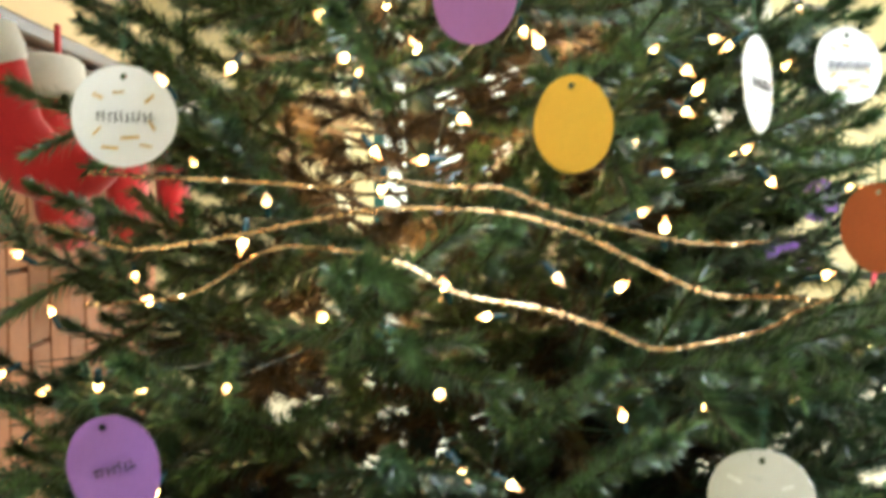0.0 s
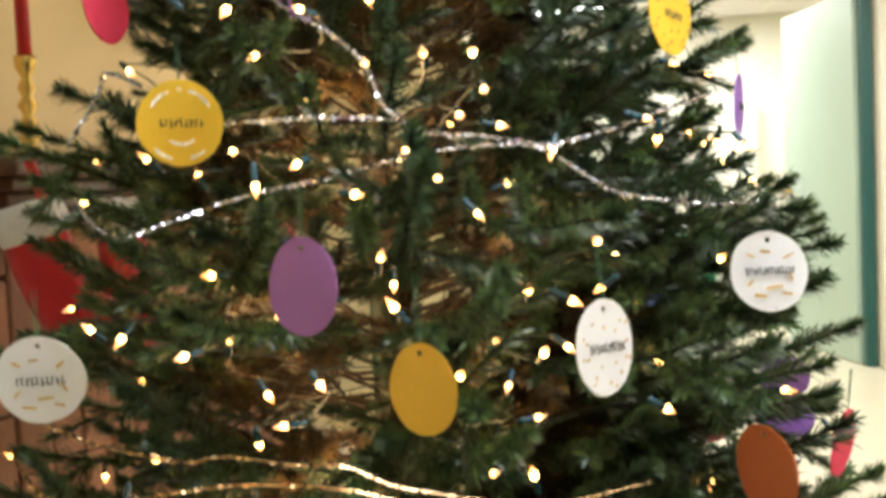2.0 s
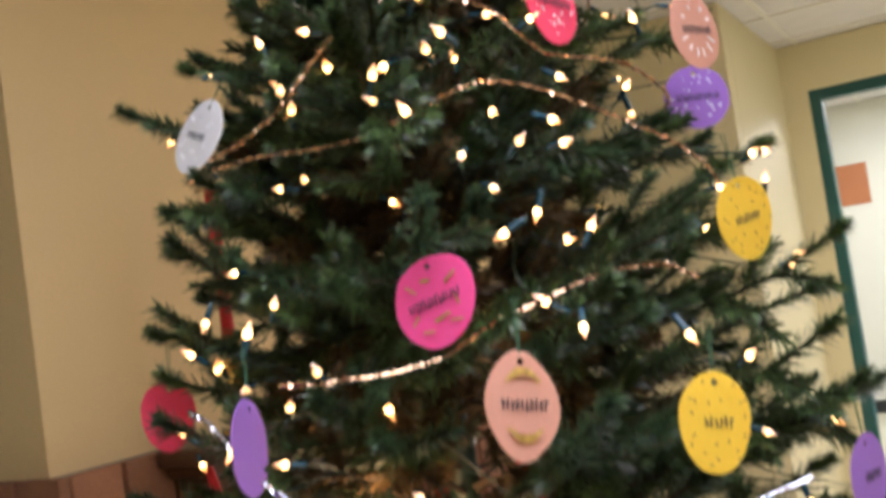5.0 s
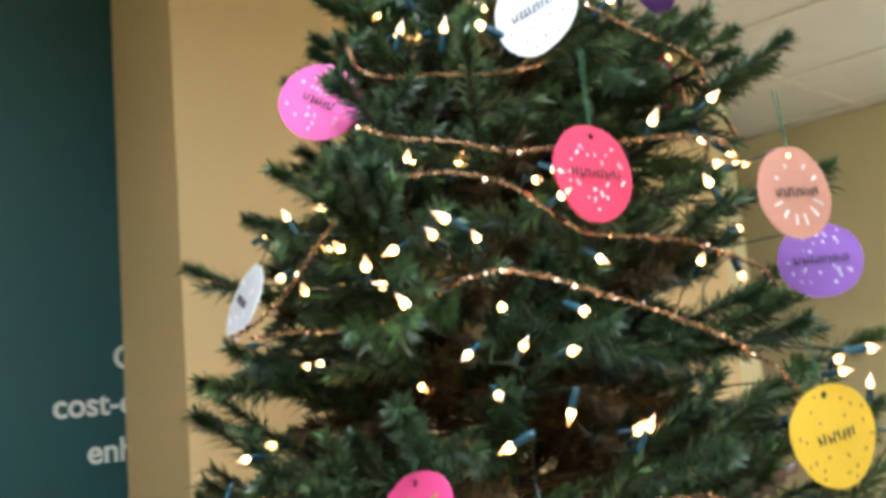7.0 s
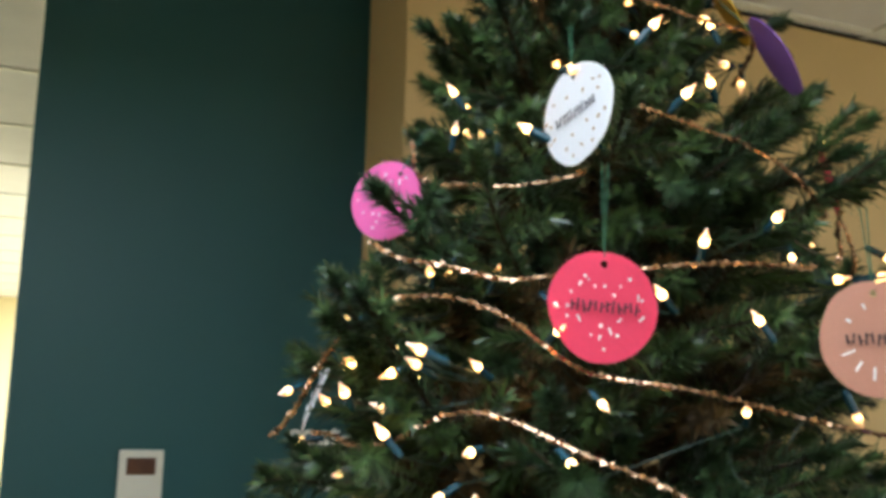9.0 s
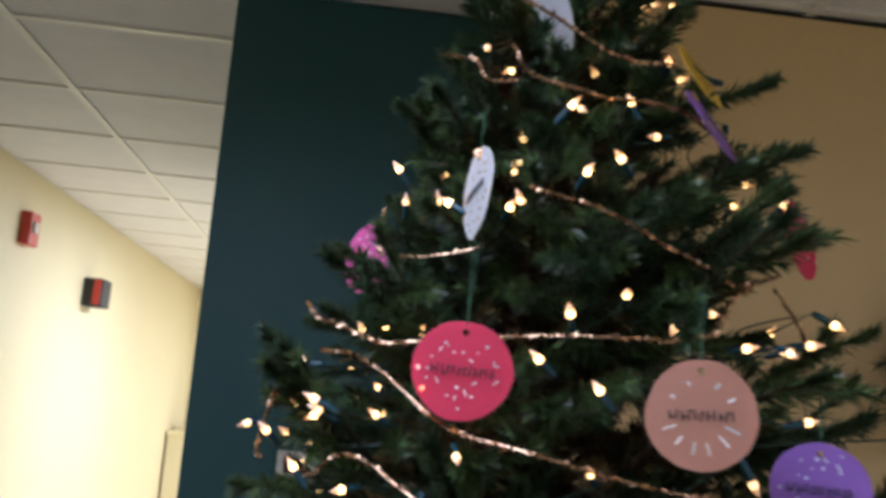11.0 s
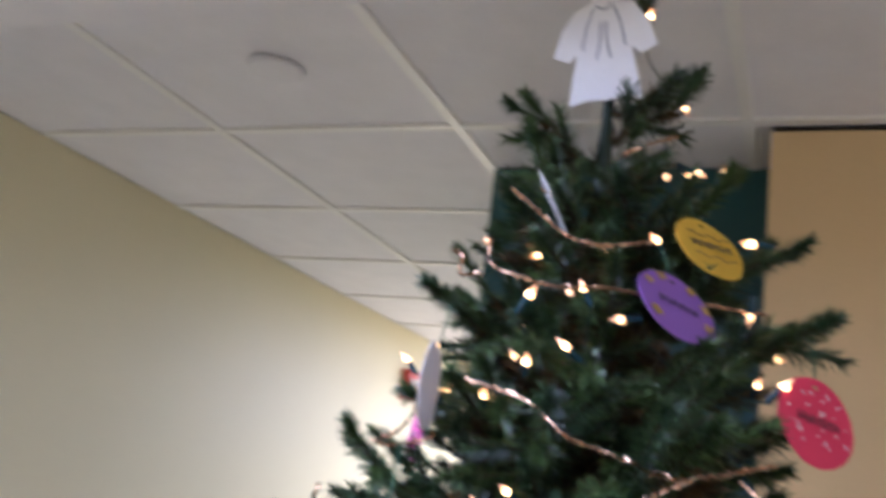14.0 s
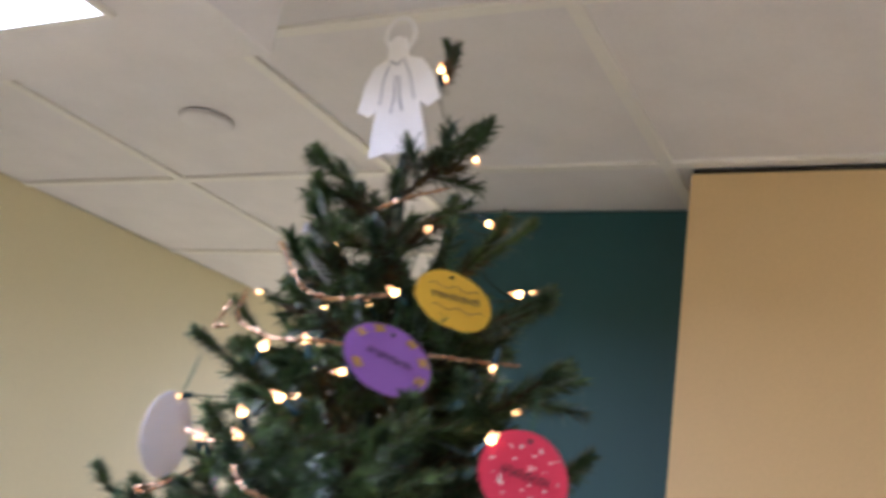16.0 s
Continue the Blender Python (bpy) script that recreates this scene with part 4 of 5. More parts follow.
def branch(az, r, z, lift, roll=0.0, arm=False, whole=False):
    """A branch whose tip lies at radius r and height z, rising by lift degrees from the pole; it ends short of an ornament's front."""
    out = Vector((math.cos(radians(az)), math.sin(radians(az)), 0))
    base = Vector((0, 0, z - math.tan(radians(lift)) * r - 0.10 * r))
    tip = out * r + Vector((0, 0, z))
    free = 1.0
    for k in range(10, 10 if whole else 21):
        if in_front(base.lerp(tip, k / 20)):
            free = (k - 2.0) / 20
            break
    r, z = r * free, base.z + (z - base.z) * free
    best = None
    for attempt in range(9):
        length = r / math.cos(radians(lift))
        c = min(CLASSES, key=lambda q: abs(q - length))
        k = length / c
        me = branch_rng.choice(ARMS[c] if arm and c in ARMS else BRANCHES[c])
        m = Matrix.Translation((0, 0, z - math.tan(radians(lift)) * r - 0.10 * length)) @ pose(0, 0, 0, 0, 0, az) @ pose(0, 0, 0, 0, -lift, 0) @ pose(0, 0, 0, roll, 0, 0) @ Matrix.Diagonal((k, max(k, 0.9), max(k, 0.9), 1))
        count = covering(me, m)
        if best is None or count < best[0]:
            best = (count, me, m)
        if count < 2 or whole:
            break
        roll += 40
        if attempt > 2:
            r, z = r * 0.9, base.z + (z - base.z) * 0.9
    ob = new("branch", best[1])
    ob.parent, ob.matrix_basis = tree, best[2]
    return ob


# tips that stand out against the walls: azimuth, radius, height
for az, r, z in [(-54, 0.098, 2.086), (116, 0.081, 2.148), (-53, 0.113, 1.975), (-50, 0.16, 1.897), (-49, 0.187, 1.861), (-45, 0.262, 1.707), (112, 0.163, 2.036), (110, 0.195, 1.949),
                 (109, 0.215, 1.883), (107, 0.252, 1.788), (89, 0.103, 2.131), (86, 0.149, 2.013), (83, 0.211, 1.939), (81, 0.244, 1.866), (-73, 0.239, 1.712), (-77, 0.162, 1.862),
                 (-68, 0.314, 1.614), (77, 0.317, 1.615), (78, 0.299, 1.670), (30, 0.12, 2.03), (-15, 0.13, 2.00), (165, 0.11, 2.08)]:
    branch(az, r, z, 20 + 12 * branch_rng.random(), branch_rng.uniform(-25, 25), r < 0.23, True)
for az, r, z in [(39, 0.219, 1.814), (36, 0.276, 1.767), (33, 0.305, 1.736), (73, 0.225, 1.932), (72, 0.252, 1.863), (68, 0.326, 1.674), (67, 0.317, 1.601), (66, 0.356, 1.534), (-89, 0.102, 1.993), (-85, 0.171, 1.870),
                 (-79, 0.114, 2.102), (-83, 0.217, 1.720), (-109, 0.306, 1.427), (-54, 0.100, 2.045), (-49, 0.192, 1.760), (-64, 0.300, 1.600), (-72, 0.300, 1.590), (-68, 0.280, 1.570)]:
    branch(az, r, z, 20 + 12 * branch_rng.random(), branch_rng.uniform(-25, 25), r < 0.23, True)
for az, r, z in [(-124, 0.152, 1.846), (-122, 0.180, 1.678), (-119, 0.232, 1.626), (-117, 0.269, 1.569), (-116, 0.284, 1.466), (28, 0.314, 1.731), (27, 0.334, 1.621), (-137, 0.233, 1.636),
                 (-134, 0.303, 1.574), (-136, 0.254, 1.468), (-134, 0.303, 1.351), (10, 0.358, 1.495), (6, 0.422, 1.368), (6, 0.422, 1.224), (-144, 0.310, 1.353), (-139, 0.399, 1.146),
                 (-137, 0.446, 0.954), (-1, 0.422, 1.237), (-3, 0.460, 1.151), (-4, 0.493, 1.032), (-5, 0.490, 0.970), (-6, 0.517, 0.872), (-152, 0.384, 1.149), (-16, 0.467, 1.099),
                 (-17, 0.488, 1.037), (-19, 0.511, 0.883), (-20, 0.536, 0.875), (-8, 0.46, 1.07), (-10, 0.49, 1.02), (0, 0.409, 1.278), (-112, 0.262, 1.577)]:
    branch(az, r, z, 8 + 9 * branch_rng.random(), branch_rng.uniform(-25, 25), r < 0.23)
for az, r, z in [(-141, 0.54, 0.72), (-136, 0.53, 0.66), (-132, 0.52, 0.85), (-148, 0.57, 0.62), (-12, 0.55, 0.80), (-25, 0.56, 0.72), (-34, 0.55, 0.66), (-17, 0.58, 0.62), (-6, 0.55, 0.72), (-40, 0.55, 0.78), (-28, 0.57, 0.56), (-44, 0.56, 0.62), (0, 0.54, 0.66), (-22, 0.50, 0.89), (-23, 0.52, 0.84), (-23, 0.53, 0.78), (-24, 0.54, 0.73), (-15, 0.53, 0.88), (-13, 0.495, 1.035), (-11, 0.464, 1.093), (4, 0.392, 1.396), (2, 0.424, 1.365), (4, 0.394, 1.304), (2, 0.426, 1.232), (0, 0.473, 1.154), (6, 0.365, 1.447), (8, 0.389, 1.523)]:
    branch(az, r, z, 6 + 10 * branch_rng.random(), branch_rng.uniform(-25, 25))
branch(-155, 0.42, 1.143, 4, 0, True, True)
for az, r, z in ((14, 0.25, 1.77), (26, 0.26, 1.745), (6, 0.25, 1.735)):
    branch(az, r, z, 12, branch_rng.uniform(-25, 25))
for k in range(26):
    az, z = -46 + 62 * ((k * 0.618) % 1), 0.52 + 0.018 * k
    branch(az, tip_radius(z, az) * branch_rng.uniform(0.90, 1.03), z, 5 + 10 * branch_rng.random(), branch_rng.uniform(-25, 25))
for k in range(14):
    az, z = -30 + 36 * ((k * 0.618) % 1), 1.0 + 0.018 * k
    branch(az, tip_radius(z, az) * branch_rng.uniform(0.80, 0.95), z, 5 + 14 * branch_rng.random(), branch_rng.uniform(-25, 25))
# the rest, tier upon tier
z, tier = 0.34, 0
while z < 1.97:
    ring = max(5, int(4 + 20 * float(np.interp(z, PROFILE_Z, PROFILE_R))))
    for k in range(ring):
        az = 360 * (k + 0.5 * (tier % 2)) / ring + branch_rng.uniform(-9, 9)
        depth = branch_rng.uniform(0.70, 0.94) * float(np.interp(z, [1.5, 1.85], [1.0, 0.82]))
        zz = z + branch_rng.uniform(-0.03, 0.03)
        if z < 1.3 and 35 < az % 360 < 150 and branch_rng.random() < 0.68:
            continue          # the side turned to the wall is left bare
        branch(az, tip_radius(zz, az) * depth, zz, branch_rng.uniform(4, 20), branch_rng.uniform(-30, 30))
        if k % 5 < (2 if 0.6 < z < 1.3 else 5):
            branch(az + 180 / ring, tip_radius(zz, az) * branch_rng.uniform(0.45, 0.72), zz + 0.02, branch_rng.uniform(15, 40), branch_rng.uniform(-60, 60))
    z += 0.057
    tier += 1
leader = new("branch", BRANCHES[0.10][0])
leader.parent = tree
leader.matrix_basis = Matrix.Translation((-0.026, 0.018, 2.19)) @ pose(0, 0, 0, 0, -80, 120) @ Matrix.Scale(0.72, 4)


# ---------------------------------------------------------------- lights on the tree
def bulb_meshes():
    bm = lathe([(0.0026, 0.0), (0.0036, 0.002), (0.0039, 0.0055), (0.0031, 0.0095), (0.0015, 0.0135), (0.0005, 0.0175)], 8)
    glowing = bpy.data.meshes.new("bulb")
    bm.to_mesh(glowing)
    bm.free()
    glowing.materials.append(BULB)
    bm = lathe([(0.0012, -0.020), (0.0030, -0.019), (0.0038, -0.014), (0.0038, -0.002), (0.0043, 0.0), (0.0032, 0.0015)], 8)
    holder = bpy.data.meshes.new("socket")
    bm.to_mesh(holder)
    bm.free()
    holder.materials.append(SOCKET)
    return glowing, holder


BULB_MESH, SOCKET_MESH = bulb_meshes()
light_rng = random.Random(8)


def light_string(label, places):
    """A string of small lamps, each at azimuth, radius and height, pointing its own way."""
    t = thing("light_string", (0, 0, 0), label, "light string", "tree light strings")
    ends = []
    for az, r, z in places:
        a = radians(az)
        way = Vector((math.cos(a) * light_rng.uniform(0.0, 1.0), math.sin(a) * light_rng.uniform(0, 1.0), light_rng.uniform(-0.9, 0.9))) + Vector((light_rng.uniform(-0.6, 0.6), light_rng.uniform(-0.6, 0.6), 0))
        m = Matrix.Translation((math.cos(a) * r, math.sin(a) * r, z)) @ way.to_track_quat("Z", "Y").to_matrix().to_4x4() @ Matrix.Scale(light_rng.uniform(0.70, 0.98), 4)
        b = new("socket", SOCKET_MESH)
        b.parent, b.matrix_basis = t, m
        g = new("bulb", BULB_MESH)
        g.parent = b
        ends.append(m @ Vector((0, 0, -0.019)))
    # the wire runs from lamp to nearest lamp, drawn in among the needles between them
    verts, faces, line = [], [], []
    here = ends.pop(0)
    while ends:
        ends.sort(key=lambda q: (q - here).length)
        there = ends.pop(0)
        mid = (here + there) / 2
        mid = Vector((mid.x * 0.55, mid.y * 0.55, mid.z - 0.01))
        line += [here * (1 - s) ** 2 + mid * 2 * s * (1 - s) + there * s * s for s in (j / 8 for j in range(8))]
        here = there
    tube_line(verts, faces, line + [here], 0.0009, 4)
    me = bpy.data.meshes.new("wire")
    me.from_pydata([tuple(v) for v in verts], [], faces)
    mesh_ob("wire", me, POLE, t)
    return t


STRING = "string of small warm white lights on green wire"
light_string(STRING, [(119, 0.031, 2.216), (64, 0.047, 2.201), (101, 0.083, 2.112), (131, 0.108, 2.052), (115, 0.105, 2.042), (100, 0.129, 2.031), (52, 0.101, 1.998), (-45, 0.060, 1.988), (112, 0.162, 1.962), (92, 0.167, 1.948), (-66, 0.058, 1.923), (-45, 0.132, 1.917), (37, 0.139, 1.914), (24, 0.066, 1.912), (0, 0.101, 1.865), (74, 0.174, 1.864), (11, 0.176, 1.848), (-47, 0.061, 1.844), (-8, 0.165, 1.842), (-33, 0.084, 1.836), (24, 0.163, 1.830), (78, 0.196, 1.822), (-95, 0.110, 1.815), (-37, 0.072, 1.813), (-34, 0.094, 1.797), (8, 0.182, 1.794), (73, 0.184, 1.791), (-31, 0.199, 1.791), (-62, 0.186, 1.785), (60, 0.230, 1.782)])
light_string(STRING, [(-3, 0.189, 1.777), (-75, 0.137, 1.771), (-65, 0.137, 1.766), (-22, 0.139, 1.758), (-67, 0.170, 1.758), (-54, 0.156, 1.756), (-27, 0.143, 1.752), (-41, 0.178, 1.749), (56, 0.279, 1.673), (82, 0.232, 1.666), (2, 0.267, 1.665), (26, 0.225, 1.665), (-97, 0.046, 1.663), (16, 0.232, 1.650), (-6, 0.230, 1.649), (48, 0.266, 1.648), (-63, 0.186, 1.640), (35, 0.234, 1.639), (38, 0.263, 1.638), (28, 0.300, 1.634), (-53, 0.166, 1.632), (-63, 0.209, 1.631), (-31, 0.173, 1.613), (-11, 0.205, 1.612), (-34, 0.255, 1.603), (-119, 0.226, 1.600), (-79, 0.238, 1.598), (-91, 0.238, 1.596), (-1, 0.267, 1.589), (49, 0.264, 1.581)])
light_string(STRING, [(-33, 0.253, 1.580), (-107, 0.166, 1.579), (48, 0.363, 1.570), (-52, 0.276, 1.565), (-131, 0.231, 1.563), (-142, 0.258, 1.561), (-75, 0.244, 1.559), (-114, 0.146, 1.559), (-108, 0.159, 1.557), (-48, 0.224, 1.556), (-55, 0.262, 1.556), (-63, 0.245, 1.554), (-81, 0.286, 1.539), (-26, 0.243, 1.534), (-65, 0.287, 1.534), (35, 0.247, 1.532), (-84, 0.248, 1.528), (-1, 0.247, 1.527), (-66, 0.241, 1.525), (-60, 0.268, 1.504), (-45, 0.269, 1.498), (-114, 0.252, 1.495), (-31, 0.250, 1.493), (-86, 0.229, 1.472), (-96, 0.212, 1.471), (-51, 0.256, 1.467), (-43, 0.290, 1.465), (-37, 0.306, 1.460), (-70, 0.167, 1.447), (6, 0.357, 1.445)])
light_string(STRING, [(-3, 0.358, 1.438), (-47, 0.267, 1.435), (58, 0.234, 1.431), (28, 0.319, 1.427), (-32, 0.220, 1.419), (6, 0.357, 1.415), (64, 0.234, 1.408), (-120, 0.223, 1.403), (-45, 0.267, 1.398), (-100, 0.268, 1.398), (14, 0.149, 1.395), (-13, 0.210, 1.393), (1, 0.155, 1.391), (8, 0.150, 1.390), (10, 0.291, 1.384), (-109, 0.277, 1.362), (-87, 0.294, 1.361), (17, 0.374, 1.340), (-95, 0.287, 1.339), (-43, 0.308, 1.333), (5, 0.367, 1.333), (-116, 0.279, 1.329), (-40, 0.327, 1.314), (-115, 0.129, 1.311), (-151, 0.245, 1.309), (-142, 0.245, 1.304), (-81, 0.287, 1.302), (-19, 0.316, 1.293), (-112, 0.239, 1.292), (-87, 0.290, 1.277)])
light_string(STRING, [(-15, 0.355, 1.264), (-77, 0.198, 1.263), (-115, 0.297, 1.259), (-104, 0.279, 1.245), (-88, 0.294, 1.232), (-167, 0.158, 1.220), (-146, 0.275, 1.213), (-15, 0.194, 1.213), (-96, 0.301, 1.196), (-9, 0.341, 1.196), (-67, 0.275, 1.191), (5, 0.382, 1.191), (16, 0.239, 1.186), (-62, 0.336, 1.184), (-78, 0.303, 1.180), (-92, 0.240, 1.165), (-58, 0.303, 1.159), (-45, 0.145, 1.139), (-63, 0.309, 1.136), (-34, 0.361, 1.129), (-54, 0.285, 1.128), (-1, 0.357, 1.126), (-156, 0.308, 1.118), (4, 0.395, 1.117), (-33, 0.374, 1.113), (-101, 0.308, 1.113), (-119, 0.312, 1.109), (-72, 0.312, 1.108), (-42, 0.292, 1.106), (-18, 0.422, 1.104)])
light_string(STRING, [(-12, 0.376, 1.103), (-88, 0.333, 1.098), (-25, 0.425, 1.094), (-128, 0.231, 1.094), (-3, 0.391, 1.090), (-94, 0.345, 1.084), (-69, 0.361, 1.080), (-158, 0.328, 1.078), (-53, 0.287, 1.073), (-80, 0.370, 1.070), (-4, 0.421, 1.070), (-31, 0.322, 1.057), (-62, 0.324, 1.051), (5, 0.369, 1.049), (-98, 0.243, 1.026), (-50, 0.400, 1.021), (-77, 0.336, 1.013), (-106, 0.308, 1.003), (-37, 0.336, 1.002), (-75, 0.311, 0.993), (-16, 0.391, 0.987), (-85, 0.338, 0.987), (-48, 0.390, 0.984), (-55, 0.340, 0.978), (-75, 0.350, 0.972), (-48, 0.340, 0.969), (-91, 0.343, 0.965), (-155, 0.345, 0.961), (-114, 0.373, 0.957), (-24, 0.311, 0.956)])
light_string(STRING, [(-98, 0.423, 0.951), (-130, 0.347, 0.950), (-99, 0.348, 0.948), (-59, 0.409, 0.935), (-50, 0.349, 0.930), (-56, 0.283, 0.927), (-86, 0.354, 0.916), (-67, 0.354, 0.913), (-59, 0.343, 0.902), (-31, 0.358, 0.896), (-99, 0.291, 0.895), (-26, 0.342, 0.890), (-140, 0.282, 0.884), (-90, 0.361, 0.882), (-57, 0.362, 0.873), (-39, 0.396, 0.870), (-96, 0.341, 0.864), (-19, 0.451, 0.861), (-110, 0.368, 0.848), (-65, 0.392, 0.840), (-58, 0.372, 0.824), (-110, 0.405, 0.823), (-8, 0.494, 0.803), (-159, 0.420, 0.796), (-97, 0.380, 0.795), (-75, 0.378, 0.793), (-88, 0.379, 0.783), (-67, 0.384, 0.781), (-151, 0.323, 0.780), (-22, 0.385, 0.774)])
light_string(STRING, [(-18, 0.430, 0.772), (-88, 0.323, 0.771), (-126, 0.385, 0.768), (-101, 0.407, 0.764), (-83, 0.385, 0.763), (-158, 0.393, 0.737), (-113, 0.397, 0.708), (-26, 0.471, 0.708), (-89, 0.396, 0.707), (-125, 0.399, 0.700), (-134, 0.400, 0.698), (-158, 0.437, 0.685), (-56, 0.402, 0.683), (-68, 0.403, 0.681), (-148, 0.405, 0.677), (-34, 0.408, 0.664), (-87, 0.411, 0.654), (-82, 0.412, 0.643), (-121, 0.414, 0.626), (-158, 0.425, 0.616), (-141, 0.421, 0.600)])

# ---------------------------------------------------------------- garlands
def spline(points, step=0.004):
    """A smooth line through the points, in even steps."""
    p = [Vector(q) for q in points]
    p = [p[0] * 2 - p[1]] + p + [p[-1] * 2 - p[-2]]
    line = []
    for a, b, c, d in zip(p, p[1:], p[2:], p[3:]):
        n = max(2, int((c - b).length / step))
        for k in range(n):
            t = k / n
            line.append(0.5 * ((2 * b) + (c - a) * t + (2 * a - 5 * b + 4 * c - d) * t * t + (3 * b - a - 3 * c + d) * t ** 3))
    return line


garland_rng = random.Random(3)


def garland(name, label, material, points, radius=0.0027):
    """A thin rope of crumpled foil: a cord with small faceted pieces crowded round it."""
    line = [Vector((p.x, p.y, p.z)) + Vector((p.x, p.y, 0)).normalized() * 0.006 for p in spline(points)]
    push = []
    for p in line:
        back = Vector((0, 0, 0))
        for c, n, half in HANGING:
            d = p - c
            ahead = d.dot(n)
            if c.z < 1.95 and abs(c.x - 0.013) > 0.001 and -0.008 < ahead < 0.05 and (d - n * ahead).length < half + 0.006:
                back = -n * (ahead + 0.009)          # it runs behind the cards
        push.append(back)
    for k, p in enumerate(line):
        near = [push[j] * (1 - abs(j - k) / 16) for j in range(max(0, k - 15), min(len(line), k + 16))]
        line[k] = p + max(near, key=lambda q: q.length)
    t = thing("garland", (0, 0, 0), label, "garland", "tree garlands")
    verts, faces = [], []
    tube_line(verts, faces, line, 0.0012, 5)
    me = bpy.data.meshes.new("cord")
    me.from_pydata([tuple(v) for v in verts], [], faces)
    mesh_ob("cord", me, material, t)
    verts, faces = [], []
    for n, c in enumerate(line):
        for k in range(3):
            d = Vector((garland_rng.gauss(0, 1), garland_rng.gauss(0, 1), garland_rng.gauss(0, 1))).normalized()
            u = d.orthogonal().normalized()
            v = d.cross(u)
            s = radius * garland_rng.uniform(0.6, 1.25)
            o = c + d * radius * 0.35
            i = len(verts)
            verts += [o + d * s, o - d * s * 0.6, o + u * s * 0.8, o + (v * 0.8 - u * 0.4) * s, o + (-v * 0.8 - u * 0.4) * s]
            faces += [(i, i + 2, i + 3), (i, i + 3, i + 4), (i, i + 4, i + 2), (i + 1, i + 3, i + 2), (i + 1, i + 4, i + 3), (i + 1, i + 2, i + 4)]
    me = bpy.data.meshes.new("foil")
    me.from_pydata([tuple(v) for v in verts], [], faces)
    tagged(mesh_ob("foil", me, material, t), kind="stuff")
    return t


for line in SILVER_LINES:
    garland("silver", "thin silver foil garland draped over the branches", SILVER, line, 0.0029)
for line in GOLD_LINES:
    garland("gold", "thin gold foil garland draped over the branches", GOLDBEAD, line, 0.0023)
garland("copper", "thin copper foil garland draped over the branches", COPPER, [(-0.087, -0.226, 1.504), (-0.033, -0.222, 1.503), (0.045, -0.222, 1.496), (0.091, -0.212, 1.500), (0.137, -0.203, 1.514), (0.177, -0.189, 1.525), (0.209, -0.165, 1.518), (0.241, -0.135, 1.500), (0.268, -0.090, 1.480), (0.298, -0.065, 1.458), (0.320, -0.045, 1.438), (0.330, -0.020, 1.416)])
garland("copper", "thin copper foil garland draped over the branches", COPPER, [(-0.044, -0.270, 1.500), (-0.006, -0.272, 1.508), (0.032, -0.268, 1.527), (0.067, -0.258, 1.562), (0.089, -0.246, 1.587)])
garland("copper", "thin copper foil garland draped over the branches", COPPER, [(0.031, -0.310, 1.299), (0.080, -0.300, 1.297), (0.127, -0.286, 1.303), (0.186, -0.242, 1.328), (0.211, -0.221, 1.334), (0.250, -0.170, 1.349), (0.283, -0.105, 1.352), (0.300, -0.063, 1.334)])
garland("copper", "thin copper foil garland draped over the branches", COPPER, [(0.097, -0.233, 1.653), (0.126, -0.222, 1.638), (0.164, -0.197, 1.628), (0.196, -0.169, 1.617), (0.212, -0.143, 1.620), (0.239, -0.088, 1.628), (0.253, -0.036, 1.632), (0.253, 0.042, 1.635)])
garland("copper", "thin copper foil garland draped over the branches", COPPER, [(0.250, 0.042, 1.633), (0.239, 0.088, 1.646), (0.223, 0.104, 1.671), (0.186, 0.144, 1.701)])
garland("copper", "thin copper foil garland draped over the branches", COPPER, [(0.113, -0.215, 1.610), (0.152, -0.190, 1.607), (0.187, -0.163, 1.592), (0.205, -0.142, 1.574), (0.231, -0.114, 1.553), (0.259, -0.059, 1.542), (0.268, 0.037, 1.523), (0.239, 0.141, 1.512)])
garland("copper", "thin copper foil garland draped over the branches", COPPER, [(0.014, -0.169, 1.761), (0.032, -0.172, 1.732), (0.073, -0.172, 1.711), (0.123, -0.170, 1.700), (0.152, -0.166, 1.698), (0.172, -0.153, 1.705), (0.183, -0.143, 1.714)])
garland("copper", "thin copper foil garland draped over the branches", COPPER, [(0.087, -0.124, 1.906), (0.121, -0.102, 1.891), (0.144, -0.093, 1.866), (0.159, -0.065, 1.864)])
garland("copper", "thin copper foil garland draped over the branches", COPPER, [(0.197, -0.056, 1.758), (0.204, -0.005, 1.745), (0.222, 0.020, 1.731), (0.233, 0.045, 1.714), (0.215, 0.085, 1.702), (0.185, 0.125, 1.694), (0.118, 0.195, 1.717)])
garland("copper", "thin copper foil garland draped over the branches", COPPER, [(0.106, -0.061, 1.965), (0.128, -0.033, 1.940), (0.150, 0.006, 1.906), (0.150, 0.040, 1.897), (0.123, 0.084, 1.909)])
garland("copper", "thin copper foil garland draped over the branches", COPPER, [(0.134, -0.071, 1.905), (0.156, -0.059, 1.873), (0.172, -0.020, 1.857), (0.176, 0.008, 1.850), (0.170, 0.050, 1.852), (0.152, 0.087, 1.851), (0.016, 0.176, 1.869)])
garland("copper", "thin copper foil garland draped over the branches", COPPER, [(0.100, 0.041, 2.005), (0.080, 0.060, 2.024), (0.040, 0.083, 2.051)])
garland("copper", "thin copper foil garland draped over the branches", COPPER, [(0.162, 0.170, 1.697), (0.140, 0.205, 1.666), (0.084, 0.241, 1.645)])

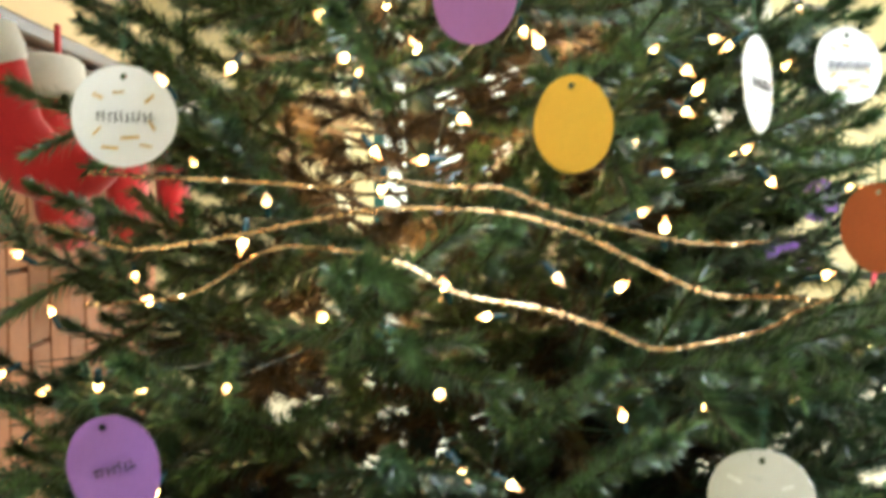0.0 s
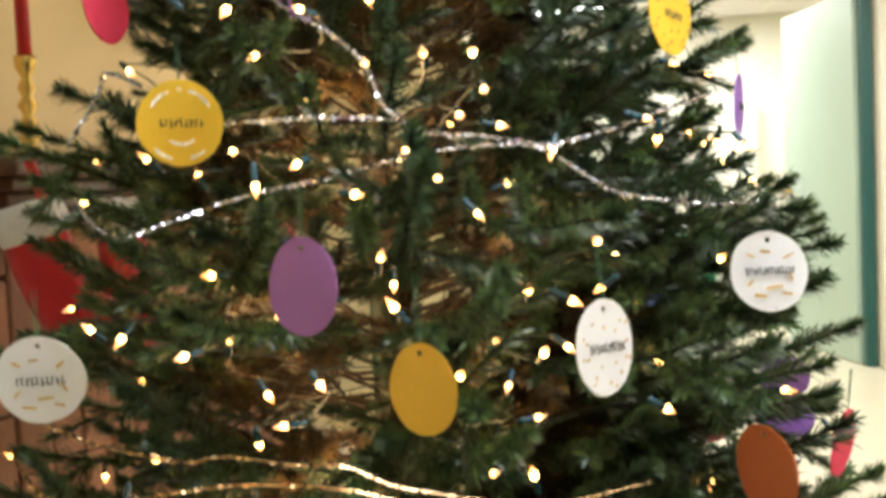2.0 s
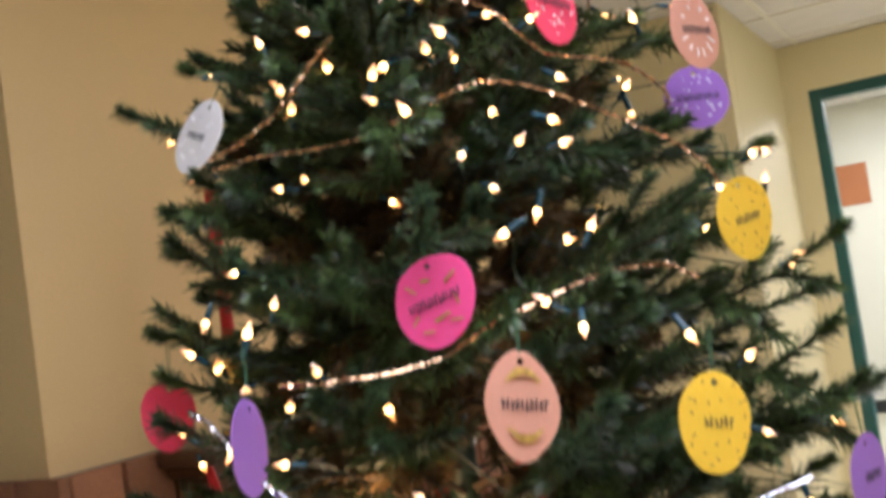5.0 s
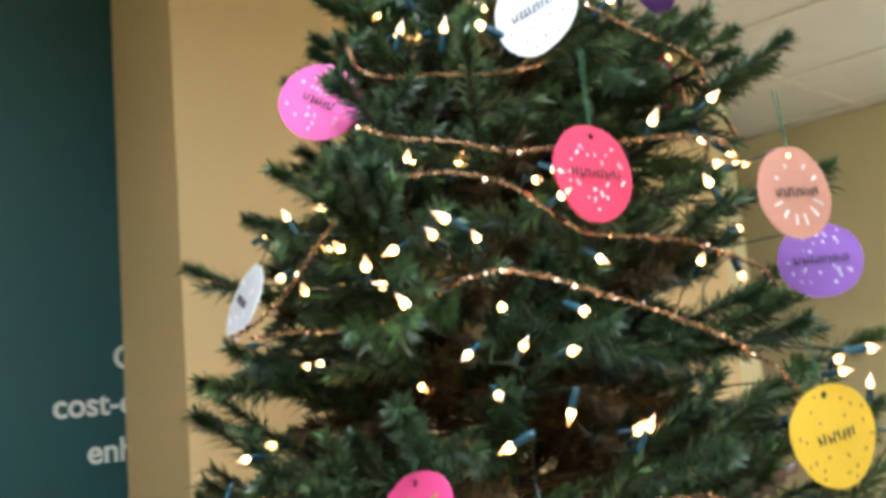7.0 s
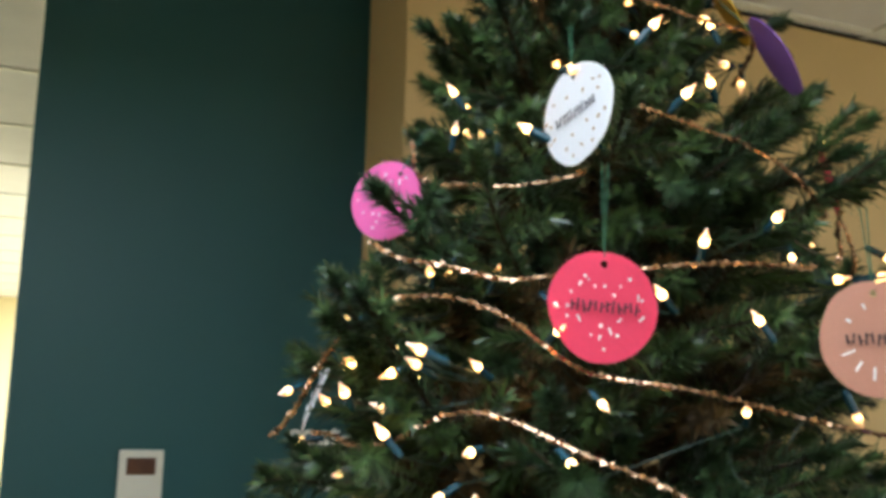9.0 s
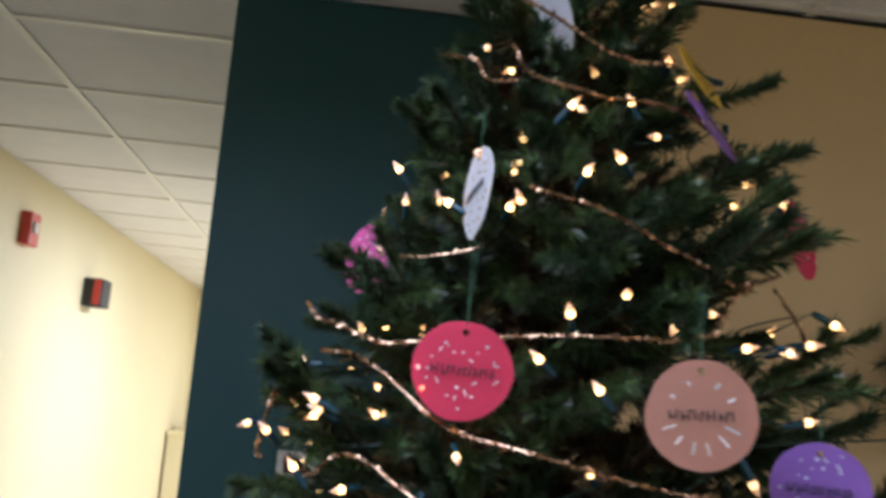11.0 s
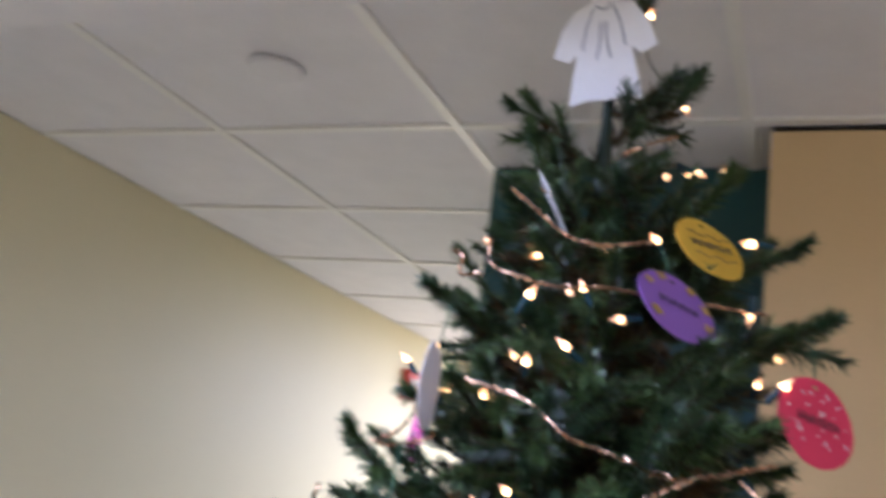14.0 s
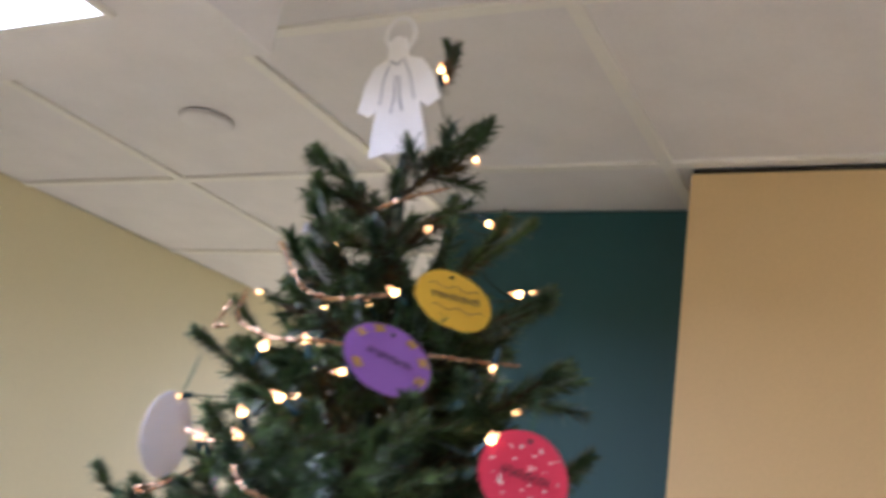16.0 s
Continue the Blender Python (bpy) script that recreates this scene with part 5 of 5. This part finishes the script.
# ---------------------------------------------------------------- tree topper
def topper():
    """A flat white robed paper figure with a halo ring: one plain mesh."""
    bm = bmesh.new()
    half = [(0.0, -0.072), (0.014, -0.070), (0.034, -0.074), (0.030, -0.044), (0.025, -0.014), (0.034, -0.024), (0.048, -0.016), (0.040, 0.014), (0.027, 0.034), (0.012, 0.040), (0.015, 0.050), (0.012, 0.062), (0.0, 0.066)]
    half = [(x * (1.3 if z < 0.041 else 1.0), z) for x, z in half]
    outline = half + [(-x, z) for x, z in half[-2:0:-1]]
    front = [bm.verts.new((x, -0.0015 + 0.10 * x * x, z)) for x, z in outline]
    back = [bm.verts.new((x, 0.0015 + 0.10 * x * x, z)) for x, z in outline]
    bm.faces.new(front)
    bm.faces.new(back[::-1])
    n = len(outline)
    for k in range(n):
        bm.faces.new((front[k], back[k], back[(k + 1) % n], front[(k + 1) % n]))
    major = 0.022
    rings = []
    for k in range(24):
        a = 2 * math.pi * k / 24
        c = Vector((major * math.cos(a), 0.004, 0.068 + 0.9 * major * math.sin(a)))
        u = Vector((math.cos(a), 0, 0.9 * math.sin(a)))
        rings.append([bm.verts.new(c + u * 0.0024 * math.cos(b) + Vector((0, 0.0024 * math.sin(b), 0))) for b in (2 * math.pi * j / 6 for j in range(6))])
    for k in range(24):
        for j in range(6):
            bm.faces.new((rings[k][j], rings[(k + 1) % 24][j], rings[(k + 1) % 24][(j + 1) % 6], rings[k][(j + 1) % 6]))
    bmesh.ops.recalc_face_normals(bm, faces=bm.faces[:])
    plain = len(bm.faces)
    # pen lines of the robe and its sleeves
    for line in (((0.012, 0.034), (0.020, 0.016), (0.026, -0.012)), ((-0.012, 0.034), (-0.020, 0.016), (-0.026, -0.012)), ((-0.011, 0.038), (0.0, 0.031), (0.011, 0.038)), ((-0.003, 0.018), (-0.004, -0.004), (-0.009, -0.024)), ((0.003, 0.018), (0.004, -0.004), (0.008, -0.024))):
        for (x0, z0), (x1, z1) in zip(line, line[1:]):
            d = Vector((z1 - z0, x0 - x1)).normalized() * 0.0008
            bm.faces.new([bm.verts.new((x, 0.10 * x * x - 0.0024, z)) for x, z in ((x0 - d.x, z0 - d.y), (x1 - d.x, z1 - d.y), (x1 + d.x, z1 + d.y), (x0 + d.x, z0 + d.y))])
    bm.faces.ensure_lookup_table()
    for f in bm.faces[plain:]:
        f.material_index = 1
    bm.normal_update()
    ob = mesh_ob("tree_topper", bm, surface("white_figure_paper", (0.88, 0.86, 0.87), 0.7, spread=0.03, scale=25, fine=260, bump=0.1))
    ob.data.materials.append(LINEINK)
    ob.matrix_world = Matrix.Translation((0.030, -0.005, 2.176)) @ pose(0, 0, 0, 0, 0, -12 + 90) @ pose(0, 0, 0, 13, 0, 0)
    return tagged(ob, "flat white paper robed figure on the tree's tip", "tree topper")


topper()


# ---------------------------------------------------------------- wreath on the tan wall
def wreath(place):
    t = thing("wreath", place, "dark green wreath hung on the tan wall", "wreath")
    rng = random.Random(4)
    verts, faces = [], []
    for k in range(70):
        a = 2 * math.pi * k / 70
        c = Vector((0.045 + rng.uniform(-0.01, 0.01), 0.155 * math.cos(a), 0.155 * math.sin(a)))
        way = Vector((rng.uniform(0.0, 0.7), math.cos(a) * rng.uniform(-0.7, 1) - 0.5 * math.sin(a), math.sin(a) * rng.uniform(-0.7, 1) + 0.5 * math.cos(a)))
        needle_twig(verts, faces, c, way, 0.07, rng, per_cm=9, needle=0.028)
    me = bpy.data.meshes.new("needles")
    me.from_pydata([tuple(v) for v in verts], [], faces)
    tagged(mesh_ob("needles", me, LEAF, t), kind="stuff")
    bm = bmesh.new()
    vs, fs = [], []
    for k in range(24):
        a, b = 2 * math.pi * k / 24, 2 * math.pi * (k + 1) / 24
        stem_tube(vs, fs, Vector((0.03, 0.155 * math.cos(a), 0.155 * math.sin(a))), Vector((0.03, 0.155 * math.cos(b), 0.155 * math.sin(b))), 0.012, 0.012, 6)
    bm.free()
    me = bpy.data.meshes.new("ring")
    me.from_pydata([tuple(v) for v in vs], [], fs)
    mesh_ob("ring", me, STEM, t)
    return t


wreath((-0.862, 1.04, 1.68))
